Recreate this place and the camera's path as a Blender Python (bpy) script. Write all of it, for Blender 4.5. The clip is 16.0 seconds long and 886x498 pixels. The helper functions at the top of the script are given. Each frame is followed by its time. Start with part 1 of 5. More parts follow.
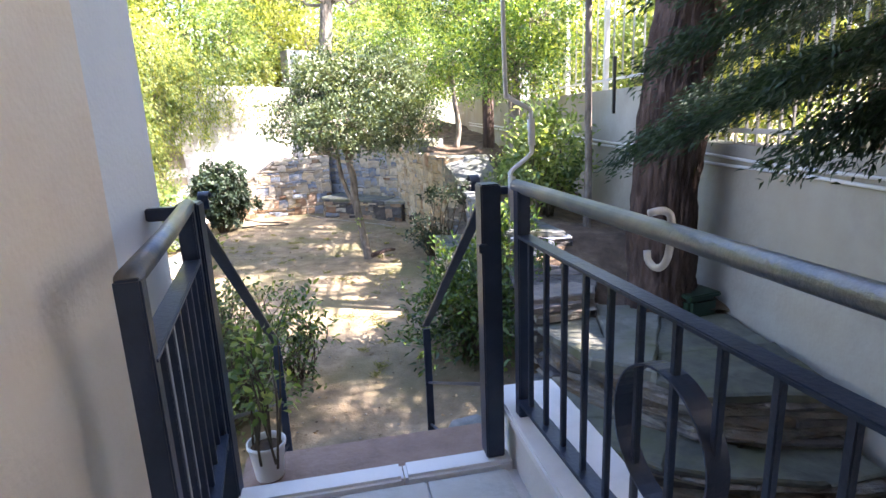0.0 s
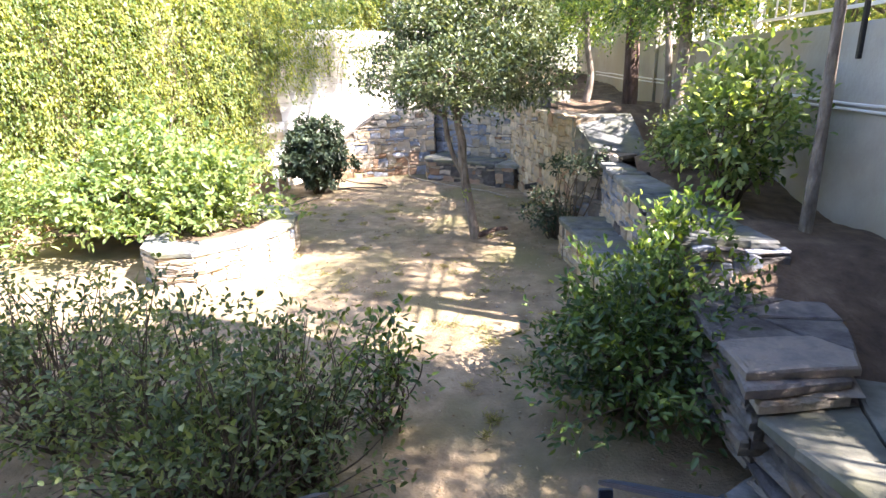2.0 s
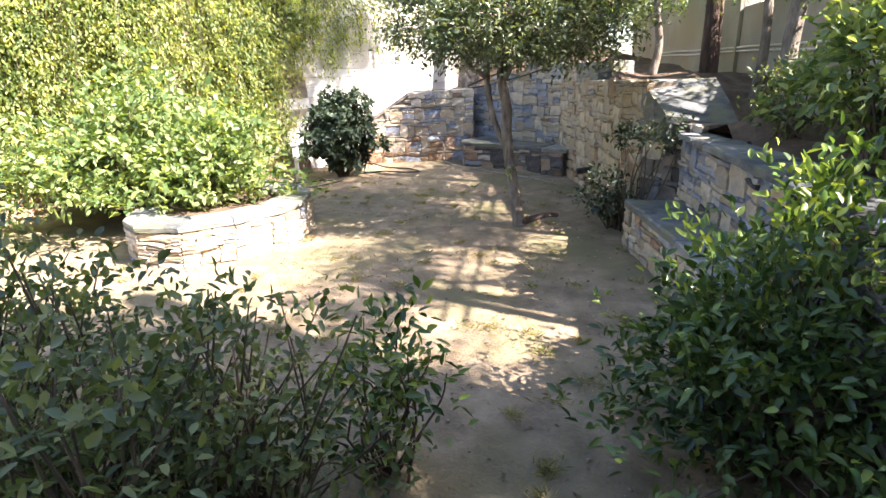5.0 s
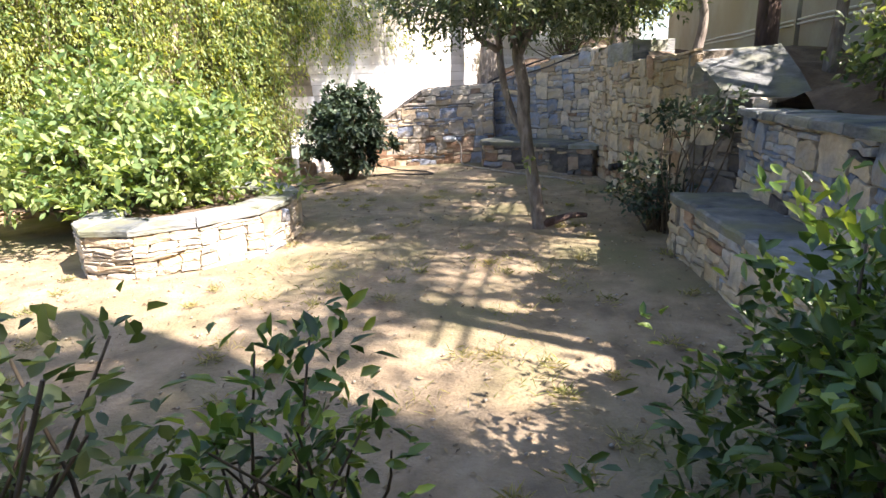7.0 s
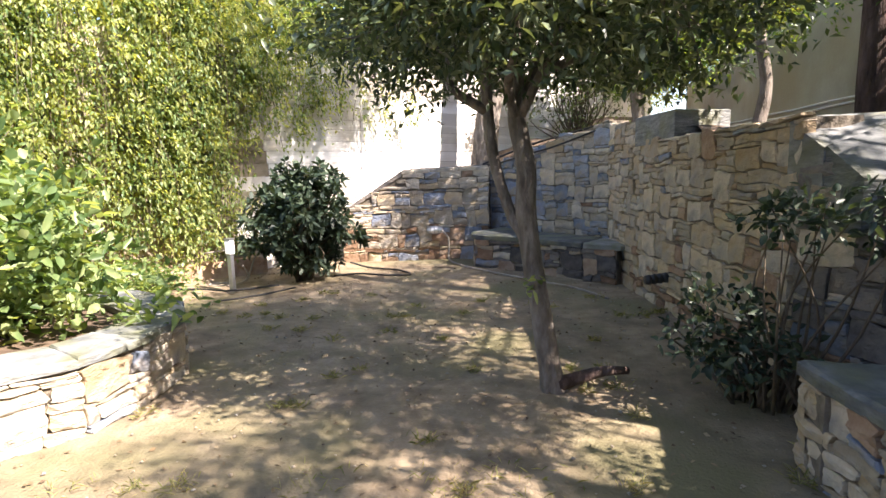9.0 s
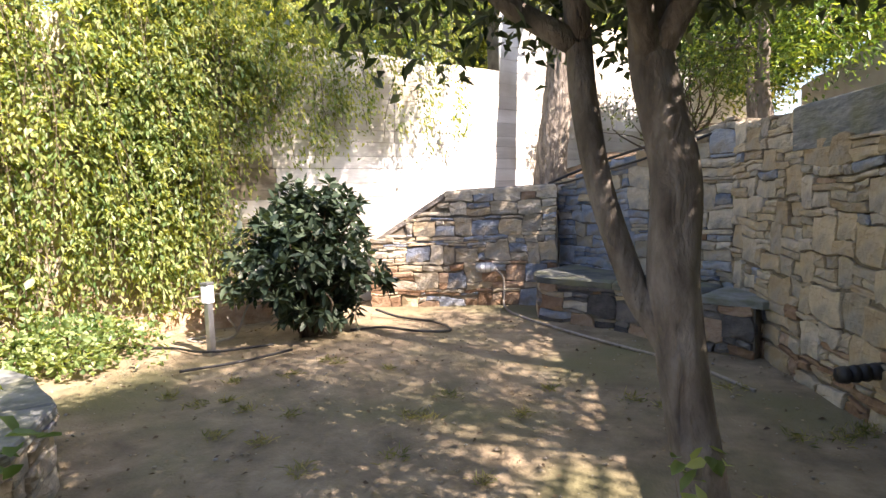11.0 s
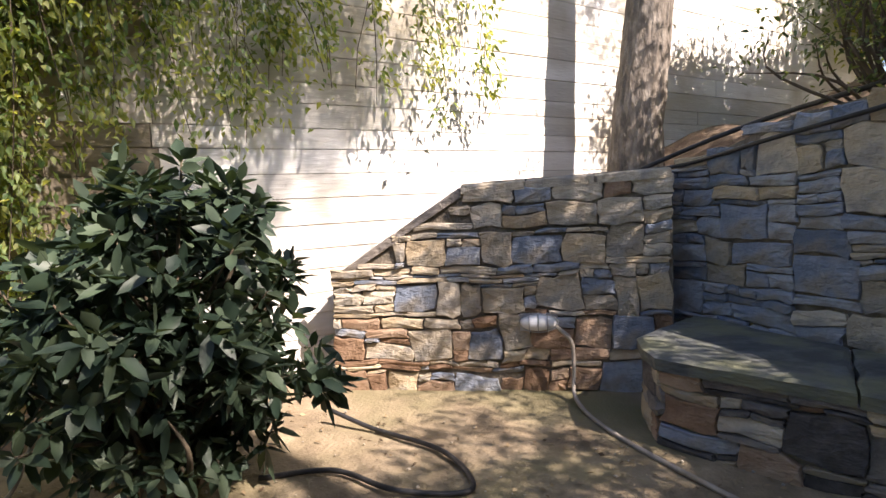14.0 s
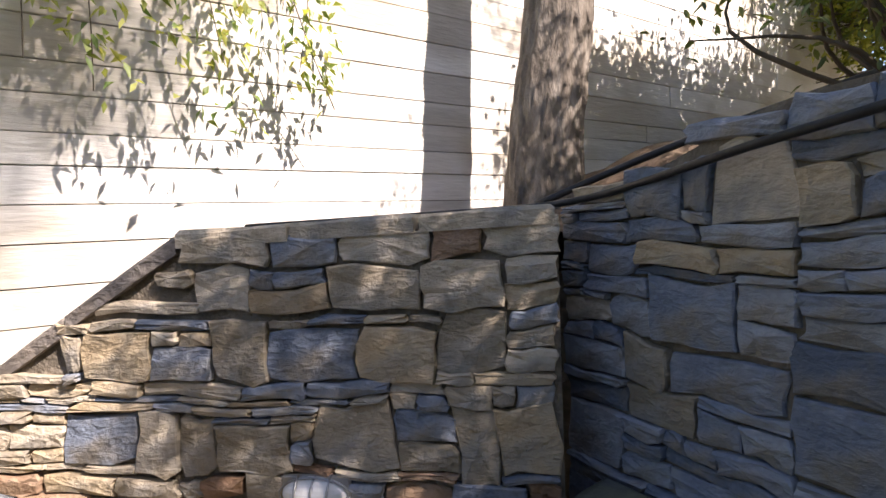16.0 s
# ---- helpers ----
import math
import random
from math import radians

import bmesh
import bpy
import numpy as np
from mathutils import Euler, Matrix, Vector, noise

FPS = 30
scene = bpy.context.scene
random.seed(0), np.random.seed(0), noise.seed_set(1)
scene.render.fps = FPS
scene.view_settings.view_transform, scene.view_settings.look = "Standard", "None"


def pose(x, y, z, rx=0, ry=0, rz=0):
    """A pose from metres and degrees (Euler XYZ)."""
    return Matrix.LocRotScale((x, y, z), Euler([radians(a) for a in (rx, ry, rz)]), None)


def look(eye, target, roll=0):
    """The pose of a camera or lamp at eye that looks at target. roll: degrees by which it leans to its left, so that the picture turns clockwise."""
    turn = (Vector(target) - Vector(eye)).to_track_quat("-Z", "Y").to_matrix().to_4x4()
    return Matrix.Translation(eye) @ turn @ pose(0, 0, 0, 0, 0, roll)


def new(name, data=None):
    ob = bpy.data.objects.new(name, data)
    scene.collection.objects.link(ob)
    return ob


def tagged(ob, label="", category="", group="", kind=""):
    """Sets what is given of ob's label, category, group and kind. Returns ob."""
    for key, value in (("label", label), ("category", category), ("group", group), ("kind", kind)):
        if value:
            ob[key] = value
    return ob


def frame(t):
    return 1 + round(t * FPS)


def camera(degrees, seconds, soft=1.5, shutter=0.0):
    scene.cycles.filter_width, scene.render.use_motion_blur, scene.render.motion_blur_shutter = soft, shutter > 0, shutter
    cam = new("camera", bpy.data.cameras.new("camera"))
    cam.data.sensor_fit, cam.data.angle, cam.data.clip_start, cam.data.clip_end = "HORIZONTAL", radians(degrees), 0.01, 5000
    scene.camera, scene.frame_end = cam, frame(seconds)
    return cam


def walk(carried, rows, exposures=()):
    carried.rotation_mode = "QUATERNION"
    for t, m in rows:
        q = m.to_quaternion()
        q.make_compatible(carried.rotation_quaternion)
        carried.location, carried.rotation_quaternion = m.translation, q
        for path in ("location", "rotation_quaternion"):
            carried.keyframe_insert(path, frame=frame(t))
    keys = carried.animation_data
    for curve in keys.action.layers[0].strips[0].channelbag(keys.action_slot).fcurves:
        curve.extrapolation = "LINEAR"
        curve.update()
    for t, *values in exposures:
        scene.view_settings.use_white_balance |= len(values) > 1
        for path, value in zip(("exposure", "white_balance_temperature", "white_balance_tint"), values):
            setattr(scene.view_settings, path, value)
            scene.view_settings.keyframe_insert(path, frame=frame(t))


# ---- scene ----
cam = camera(77.1, 16.0)
METRES, EYE = 13.5, 2.36
ROWS = [
    (0.0, 0.0, 0.0, 0.0, -0.56, -13.51, 2.33),
    (0.5, -0.0004, 0.0312, -0.0014, 3.04, -16.86, 2.89),
    (1.0, -0.0063, 0.062, -0.0014, 6.2, -18.33, 3.1),
    (1.5, -0.0178, 0.0949, 0.0013, 8.54, -18.46, 2.56),
    (2.0, -0.0232, 0.1234, 0.0004, 10.06, -18.02, 2.37),
    (2.5, -0.0295, 0.1434, -0.0021, 11.48, -17.59, 2.18),
    (3.0, -0.0338, 0.1596, -0.0035, 12.08, -17.67, 2.19),
    (3.5, -0.0319, 0.1715, -0.015, 12.32, -17.79, 2.3),
    (4.0, -0.0303, 0.1847, -0.019, 12.8, -17.89, 2.3),
    (4.5, -0.0398, 0.1953, -0.0302, 13.31, -17.74, 1.75),
    (7.0, -0.0419, 0.2792, -0.0697, 16.95, -16.07, 2.71),
    (7.5, -0.0483, 0.313, -0.0744, 16.9, -13.79, 2.39),
    (8.0, -0.0537, 0.355, -0.0737, 16.86, -11.28, 2.26),
    (8.5, -0.061, 0.3978, -0.0721, 17.11, -9.22, 1.92),
    (11.0, -0.105, 0.5797, -0.0738, 23.58, -5.33, 1.95),
    (11.5, -0.1239, 0.6079, -0.0725, 27.93, -5.08, 1.82),
    (12.0, -0.1455, 0.6393, -0.0733, 30.36, -5.03, 2.0),
    (12.5, -0.1651, 0.6756, -0.0758, 31.73, -5.09, 2.15),
    (13.0, -0.1765, 0.7138, -0.0757, 30.34, -5.18, 2.36),
    (13.5, -0.1857, 0.7488, -0.0757, 27.73, -5.07, 2.54),
    (14.0, -0.1916, 0.7926, -0.0766, 26.4, -4.89, 2.74),
    (14.5, -0.1854, 0.8351, -0.0763, 24.02, -4.37, 2.95),
    (15.0, -0.1834, 0.8722, -0.0745, 23.33, -3.99, 2.77),
    (15.5, -0.1815, 0.91, -0.0703, 23.61, -3.71, 2.26),
    (16.0, -0.1814, 0.9417, -0.0693, 24.09, -2.65, 2.26),
]
# seconds, stops, kelvin, tint
EXPOSURES = [(0.0, 3.4, 6400, 23), (1.5, 3.3, 6450, 23), (3.0, 2.8, 6600, 23), (4.5, 2.8, 6600, 22), (7.0, 2.45, 6550, 20), (8.0, 2.25, 6550, 20),
             (11.0, 2.35, 6900, 23), (12.0, 2.05, 6800, 22), (13.0, 1.8, 6750, 20), (14.5, 1.65, 6800, 22), (16.0, 1.5, 6700, 22)]
walk(cam, [(t, pose(METRES * x, METRES * y, EYE + METRES * z, 90 + pitch, roll, yaw)) for t, x, y, z, yaw, pitch, roll in ROWS], EXPOSURES)

# ---- light ----
SUN_EL, SUN_X, SUN_Y = radians(45), 0.968, -0.25
world = bpy.data.worlds.new("world")
scene.world = world
world.use_nodes = True
sky = world.node_tree.nodes.new("ShaderNodeTexSky")
sky.sky_type, sky.sun_disc = "NISHITA", False
sky.sun_elevation, sky.sun_rotation = SUN_EL, math.atan2(SUN_X, SUN_Y)
back = world.node_tree.nodes["Background"]
back.inputs["Strength"].default_value = 0.095
world.node_tree.links.new(sky.outputs["Color"], back.inputs["Color"])
sun = new("sun", bpy.data.lights.new("sun", "SUN"))
sun.data.energy, sun.data.angle, sun.data.color = 5.0, radians(0.6), (1.0, 0.93, 0.82)
sun.matrix_world = look((40 * SUN_X, 40 * SUN_Y, 40 * math.tan(SUN_EL)), (0, 0, 0))


# ---- materials ----
def material(name, stops, scale=8.0, detail=6.0, rough=0.8, bump=0.3, bump_scale=60.0, vary="", metal=0.0, stretch=(1, 1, 1),
             stain=None, stain_scale=1.5, leaf=0.0, spec=0.4, rugged=0.0, strata=(1.0, 1.0, 2.6)):
    """A noise-coloured surface. stops: colours from low to high. vary: 'object' or 'island' shifts the tone piece by piece."""
    m = bpy.data.materials.new(name)
    m.use_nodes = True
    nodes, link = m.node_tree.nodes, m.node_tree.links.new
    bsdf = nodes["Principled BSDF"]
    place = nodes.new("ShaderNodeTexCoord")
    mapping = nodes.new("ShaderNodeMapping")
    mapping.inputs["Scale"].default_value = stretch
    link(place.outputs["Object"], mapping.inputs["Vector"])
    grain = nodes.new("ShaderNodeTexNoise")
    grain.inputs["Scale"].default_value, grain.inputs["Detail"].default_value = scale, detail
    grain.inputs["Roughness"].default_value = 0.62
    link(mapping.outputs["Vector"], grain.inputs["Vector"])
    value = grain.outputs["Fac"]
    ramp = nodes.new("ShaderNodeValToRGB")
    while len(ramp.color_ramp.elements) < len(stops):
        ramp.color_ramp.elements.new(0.5)
    for i, c in enumerate(stops):
        ramp.color_ramp.elements[i].position = 0.28 + 0.44 * i / max(1, len(stops) - 1)
        ramp.color_ramp.elements[i].color = (*c, 1)
    if vary:
        info = nodes.new("ShaderNodeObjectInfo" if vary == "object" else "ShaderNodeNewGeometry")
        shift = nodes.new("ShaderNodeMath")
        shift.operation = "MULTIPLY_ADD"
        link(info.outputs["Random" if vary == "object" else "Random Per Island"], shift.inputs[0])
        shift.inputs[1].default_value, shift.inputs[2].default_value = 0.42, -0.21
        add = nodes.new("ShaderNodeMath")
        add.operation = "ADD"
        link(value, add.inputs[0])
        link(shift.outputs[0], add.inputs[1])
        value = add.outputs[0]
    link(value, ramp.inputs["Fac"])
    colour = ramp.outputs["Color"]
    if stain:
        blot = nodes.new("ShaderNodeTexNoise")
        blot.inputs["Scale"].default_value, blot.inputs["Detail"].default_value = stain_scale, 5
        link(place.outputs["Object"], blot.inputs["Vector"])
        cut = nodes.new("ShaderNodeMapRange")
        cut.inputs["From Min"].default_value, cut.inputs["From Max"].default_value = 0.47, 0.66
        link(blot.outputs["Fac"], cut.inputs["Value"])
        mix = nodes.new("ShaderNodeMix")
        mix.data_type = "RGBA"
        link(cut.outputs["Result"], mix.inputs["Factor"])
        link(colour, mix.inputs["A"])
        mix.inputs["B"].default_value = (*stain, 1)
        colour = mix.outputs["Result"]
    link(colour, bsdf.inputs["Base Color"])
    bsdf.inputs["Roughness"].default_value, bsdf.inputs["Metallic"].default_value = rough, metal
    bsdf.inputs["Specular IOR Level"].default_value = spec
    if bump:
        fine = nodes.new("ShaderNodeTexNoise")
        fine.inputs["Scale"].default_value, fine.inputs["Detail"].default_value = bump_scale, 6
        link(mapping.outputs["Vector"], fine.inputs["Vector"])
        relief = nodes.new("ShaderNodeBump")
        relief.inputs["Strength"].default_value, relief.inputs["Distance"].default_value = bump, 0.02
        link(fine.outputs["Fac"], relief.inputs["Height"])
        if rugged:
            # broken strata under the fine grain
            lay = nodes.new("ShaderNodeMapping")
            lay.inputs["Scale"].default_value = strata
            link(place.outputs["Object"], lay.inputs["Vector"])
            chip = nodes.new("ShaderNodeTexNoise")
            chip.inputs["Scale"].default_value, chip.inputs["Detail"].default_value = 11.0, 7
            chip.inputs["Roughness"].default_value, chip.inputs["Distortion"].default_value = 0.6, 0.7
            link(lay.outputs["Vector"], chip.inputs["Vector"])
            rough_face = nodes.new("ShaderNodeBump")
            rough_face.inputs["Strength"].default_value, rough_face.inputs["Distance"].default_value = rugged, 0.05
            link(chip.outputs["Fac"], rough_face.inputs["Height"])
            link(rough_face.outputs["Normal"], relief.inputs["Normal"])
        link(relief.outputs["Normal"], bsdf.inputs["Normal"])
    if leaf:
        thin = nodes.new("ShaderNodeBsdfTranslucent")
        warm = nodes.new("ShaderNodeMix")
        warm.data_type, warm.blend_type = "RGBA", "MULTIPLY"
        warm.inputs["Factor"].default_value = 1.0
        link(colour, warm.inputs["A"])
        warm.inputs["B"].default_value = (2.2, 2.0, 0.7, 1)
        link(warm.outputs["Result"], thin.inputs["Color"])
        blend = nodes.new("ShaderNodeMixShader")
        blend.inputs["Fac"].default_value = leaf
        link(bsdf.outputs["BSDF"], blend.inputs[1])
        link(thin.outputs["BSDF"], blend.inputs[2])
        link(blend.outputs["Shader"], nodes["Material Output"].inputs["Surface"])
    return m


EARTH = material("earth", [(0.125, 0.093, 0.06), (0.23, 0.178, 0.115), (0.345, 0.275, 0.185)], 3.5, 12, 0.95, 0.7, 45, stain=(0.155, 0.14, 0.072), stain_scale=0.8)
SOIL = material("soil", [(0.05, 0.033, 0.022), (0.105, 0.072, 0.048), (0.18, 0.13, 0.085)], 5, 10, 0.95, 0.8, 40)
SLATE = material("blue_grey_stone", [(0.11, 0.14, 0.19), (0.21, 0.245, 0.31), (0.35, 0.37, 0.40)], 7, 8, 0.75, 0.6, 30, "object", stain=(0.24, 0.21, 0.165), stain_scale=5, rugged=0.5)
LIME = material("beige_stone", [(0.27, 0.225, 0.16), (0.43, 0.365, 0.275), (0.56, 0.49, 0.385)], 7, 8, 0.8, 0.6, 30, "object", stain=(0.26, 0.25, 0.23), stain_scale=5, rugged=0.5)
OCHRE = material("ochre_stone", [(0.29, 0.215, 0.13), (0.43, 0.335, 0.215), (0.54, 0.45, 0.32)], 7, 8, 0.8, 0.6, 30, "object", stain=(0.3, 0.27, 0.22), stain_scale=5, rugged=0.5)
RUST = material("red_earth_stone", [(0.17, 0.10, 0.06), (0.28, 0.18, 0.115), (0.38, 0.28, 0.20)], 7, 8, 0.85, 0.6, 30, "object", rugged=0.5)
DARK = material("dark_stone", [(0.06, 0.055, 0.055), (0.13, 0.12, 0.115), (0.22, 0.19, 0.16)], 7, 8, 0.75, 0.6, 30, "object", rugged=0.5)
MORTAR = material("mortar", [(0.10, 0.085, 0.065), (0.24, 0.205, 0.16)], 9, 6, 0.95, 0.7, 50)
FLAG = material("flagstone", [(0.06, 0.068, 0.07), (0.135, 0.145, 0.145), (0.25, 0.257, 0.25)], 6, 12, 0.72, 0.9, 14, "object", stretch=(1, 1, 3), stain=(0.15, 0.155, 0.10), stain_scale=3.5)
ROCK = material("layered_grey_rock", [(0.09, 0.083, 0.075), (0.20, 0.185, 0.16), (0.33, 0.30, 0.25)], 7, 8, 0.85, 0.6, 30, "object", stain=(0.17, 0.125, 0.085), stain_scale=5, rugged=0.8)
MOSSY = material("mossy_flagstone", [(0.07, 0.073, 0.06), (0.13, 0.132, 0.106), (0.21, 0.21, 0.18)], 5, 12, 0.8, 0.7, 14, "object", stain=(0.095, 0.10, 0.055), stain_scale=2.5)
# brown stain, darkened further to carry the shade behind the climber
BOARDS = material("stained_shaded_board_concrete", [(0.17, 0.14, 0.10), (0.28, 0.245, 0.18), (0.40, 0.36, 0.28)], 2.5, 8, 0.9, 0.5, 20, "object", stretch=(0.5, 0.5, 1.4), stain=(0.30, 0.235, 0.15), stain_scale=1.3)
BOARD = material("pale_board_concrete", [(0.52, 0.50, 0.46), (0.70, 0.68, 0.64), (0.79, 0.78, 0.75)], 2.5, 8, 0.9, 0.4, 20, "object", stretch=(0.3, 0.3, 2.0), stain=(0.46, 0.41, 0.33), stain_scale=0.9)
PLASTER = material("grey_render", [(0.27, 0.255, 0.215), (0.36, 0.345, 0.305), (0.43, 0.42, 0.38)], 1.2, 8, 0.9, 0.25, 25, stain=(0.33, 0.29, 0.22), stain_scale=0.7)
HOUSE = material("cream_house_paint", [(0.64, 0.51, 0.38), (0.72, 0.60, 0.47), (0.76, 0.66, 0.54)], 1.5, 6, 0.85, 0.15, 60)
HOUSEW = material("white_house_paint", [(0.62, 0.62, 0.62), (0.70, 0.70, 0.69)], 1.5, 6, 0.85, 0.15, 60)
PAINT = material("dark_blue_paint", [(0.012, 0.022, 0.045), (0.02, 0.034, 0.068), (0.035, 0.05, 0.085)], 12, 6, 0.36, 0.12, 90, spec=0.5)
WORN = material("worn_rail_paint", [(0.05, 0.085, 0.15), (0.17, 0.18, 0.19), (0.32, 0.28, 0.22)], 6, 8, 0.32, 0.2, 70, metal=0.35, stretch=(1, 1, 1))
MARBLE = material("white_marble", [(0.55, 0.56, 0.57), (0.72, 0.73, 0.74), (0.80, 0.80, 0.80)], 3, 9, 0.4, 0.1, 20)
TERRA = material("brown_tile", [(0.17, 0.105, 0.08), (0.24, 0.155, 0.12), (0.29, 0.20, 0.155)], 6, 8, 0.6, 0.3, 40)
PAVING = material("pale_paving", [(0.30, 0.30, 0.27), (0.42, 0.42, 0.39), (0.50, 0.50, 0.47)], 3, 8, 0.6, 0.3, 25, "object")
BARK = material("pine_bark", [(0.025, 0.016, 0.014), (0.085, 0.055, 0.045), (0.17, 0.12, 0.10)], 9, 8, 0.95, 0.9, 26, stretch=(1, 1, 0.3), rugged=1.0, strata=(1.6, 1.6, 0.42))
BARKL = material("olive_bark", [(0.075, 0.062, 0.05), (0.17, 0.145, 0.12), (0.29, 0.26, 0.225)], 14, 8, 0.9, 0.7, 40, stretch=(1, 1, 0.4), rugged=0.6, strata=(1.6, 1.6, 0.5))
TWIG = material("twig", [(0.06, 0.045, 0.03), (0.14, 0.11, 0.075)], 10, 4, 0.85, 0.3, 60)
PLASTIC = material("white_plastic", [(0.66, 0.67, 0.68), (0.74, 0.74, 0.74)], 4, 4, 0.4, 0.05, 40)
GREENP = material("dark_green_plastic", [(0.012, 0.035, 0.022), (0.025, 0.06, 0.038)], 6, 5, 0.45, 0.1, 50)
HOSE = material("dusty_hose", [(0.20, 0.17, 0.14), (0.36, 0.32, 0.28)], 12, 6, 0.6, 0.2, 60)
BLACK = material("black_rubber", [(0.012, 0.012, 0.013), (0.03, 0.03, 0.032)], 20, 4, 0.5, 0.2, 60)
STEEL = material("galvanised_steel", [(0.30, 0.31, 0.33), (0.46, 0.47, 0.49)], 10, 5, 0.35, 0.1, 60, metal=0.8)
OLIVE = material("grey_green_leaf", [(0.03, 0.05, 0.026), (0.08, 0.115, 0.062), (0.18, 0.215, 0.135)], 3, 3, 0.34, 0, vary="island", leaf=0.22)
LAUREL = material("glossy_green_leaf", [(0.026, 0.058, 0.018), (0.075, 0.145, 0.038), (0.24, 0.31, 0.065)], 3, 3, 0.32, 0, vary="island", leaf=0.3)
VINE = material("yellow_green_leaf", [(0.075, 0.105, 0.03), (0.20, 0.24, 0.08), (0.40, 0.42, 0.18)], 3, 3, 0.45, 0, vary="island", leaf=0.52)
FRESH = material("fresh_green_leaf", [(0.06, 0.11, 0.038), (0.14, 0.205, 0.08), (0.30, 0.36, 0.17)], 3, 3, 0.4, 0, vary="island", leaf=0.4)
DULL = material("dull_green_leaf", [(0.04, 0.066, 0.028), (0.095, 0.135, 0.055), (0.20, 0.235, 0.10)], 3, 3, 0.45, 0, vary="island", leaf=0.28)
PITTO = material("dark_leathery_leaf", [(0.013, 0.026, 0.017), (0.03, 0.052, 0.032), (0.066, 0.092, 0.056)], 3, 3, 0.5, 0, vary="island", leaf=0.15)
GLOSSY = material("dark_glossy_leaf", [(0.022, 0.048, 0.018), (0.055, 0.105, 0.032), (0.12, 0.18, 0.048)], 3, 3, 0.3, 0, vary="island", leaf=0.22)
NEEDLE = material("conifer_needle", [(0.018, 0.040, 0.026), (0.035, 0.070, 0.042), (0.06, 0.10, 0.055)], 3, 3, 0.55, 0, vary="island", leaf=0.15)
GRASS = material("dry_grass", [(0.09, 0.11, 0.03), (0.20, 0.20, 0.08), (0.32, 0.28, 0.14)], 3, 3, 0.7, 0, vary="island", leaf=0.3)
LITTER = material("fallen_leaf", [(0.07, 0.045, 0.025), (0.19, 0.13, 0.07), (0.34, 0.26, 0.15)], 3, 3, 0.8, 0, vary="island")


# ---- mesh helpers ----
def raw_mesh(name, verts, faces, mat, smooth=False):
    me = bpy.data.meshes.new(name)
    me.from_pydata([tuple(v) for v in verts], [], [tuple(f) for f in faces])
    me.materials.append(mat)
    if smooth:
        me.polygons.foreach_set("use_smooth", [True] * len(me.polygons))
    me.update()
    return me


def quick_mesh(name, verts, faces, mat, smooth=False):
    """verts (n,3) and faces (m,k) as arrays: for foliage."""
    me = bpy.data.meshes.new(name)
    k = faces.shape[1]
    me.vertices.add(len(verts))
    me.vertices.foreach_set("co", np.ascontiguousarray(verts, dtype=np.float32).ravel())
    me.loops.add(faces.size)
    me.loops.foreach_set("vertex_index", np.ascontiguousarray(faces, dtype=np.int32).ravel())
    me.polygons.add(len(faces))
    me.polygons.foreach_set("loop_start", np.arange(0, faces.size, k, dtype=np.int32))
    me.materials.append(mat)
    me.update(calc_edges=True)
    if smooth:
        me.polygons.foreach_set("use_smooth", np.ones(len(faces), dtype=bool))
    return me


def put(name, me, parent=None, label="", m=None):
    ob = new(name, me)
    if parent is not None:
        ob.parent = parent
    if m is not None:
        ob.matrix_basis = m
    if label:
        ob["label"] = label
    return ob


def empty(name, x, y, z, label, category, group="", kind="", turn=0):
    ob = new(name)
    ob.empty_display_size = 0.1
    ob.matrix_basis = pose(x, y, z, 0, 0, turn)
    return tagged(ob, label, category, group, kind)


def box_data(lo, hi, bevel=0.0):
    bm = bmesh.new()
    bmesh.ops.create_cube(bm, size=1)
    size = [hi[i] - lo[i] for i in range(3)]
    for v in bm.verts:
        v.co = Vector([lo[i] + (v.co[i] + 0.5) * size[i] for i in range(3)])
    if bevel:
        bmesh.ops.bevel(bm, geom=bm.edges[:], offset=bevel, segments=2, affect="EDGES")
    return bm


def box(name, lo, hi, mat, parent=None, bevel=0.004, label="", m=None):
    bm = box_data(lo, hi, bevel)
    me = bpy.data.meshes.new(name)
    bm.to_mesh(me)
    bm.free()
    me.materials.append(mat)
    return put(name, me, parent, label, m)


def tube_arrays(points, radii, sides=6, start=0):
    pts = np.array(points, float)
    n = len(pts)
    rad = np.full(n, radii, float) if np.isscalar(radii) else np.array(radii, float)
    tan = np.gradient(pts, axis=0)
    tan /= np.linalg.norm(tan, axis=1)[:, None] + 1e-9
    ref = np.array([0.0, 0.0, 1.0]) if abs(tan[0][2]) < 0.9 else np.array([1.0, 0.0, 0.0])
    verts, faces = [], []
    a = np.linspace(0, 2 * math.pi, sides, endpoint=False)
    side = np.cross(tan[0], ref)
    side /= np.linalg.norm(side)
    for i in range(n):
        side = side - tan[i] * (side @ tan[i])
        side /= np.linalg.norm(side) + 1e-9
        up = np.cross(tan[i], side)
        verts.append(pts[i] + rad[i] * (np.cos(a)[:, None] * side + np.sin(a)[:, None] * up))
    for i in range(n - 1):
        for j in range(sides):
            k = (j + 1) % sides
            faces.append((start + i * sides + j, start + i * sides + k, start + (i + 1) * sides + k, start + (i + 1) * sides + j))
    return np.concatenate(verts), faces


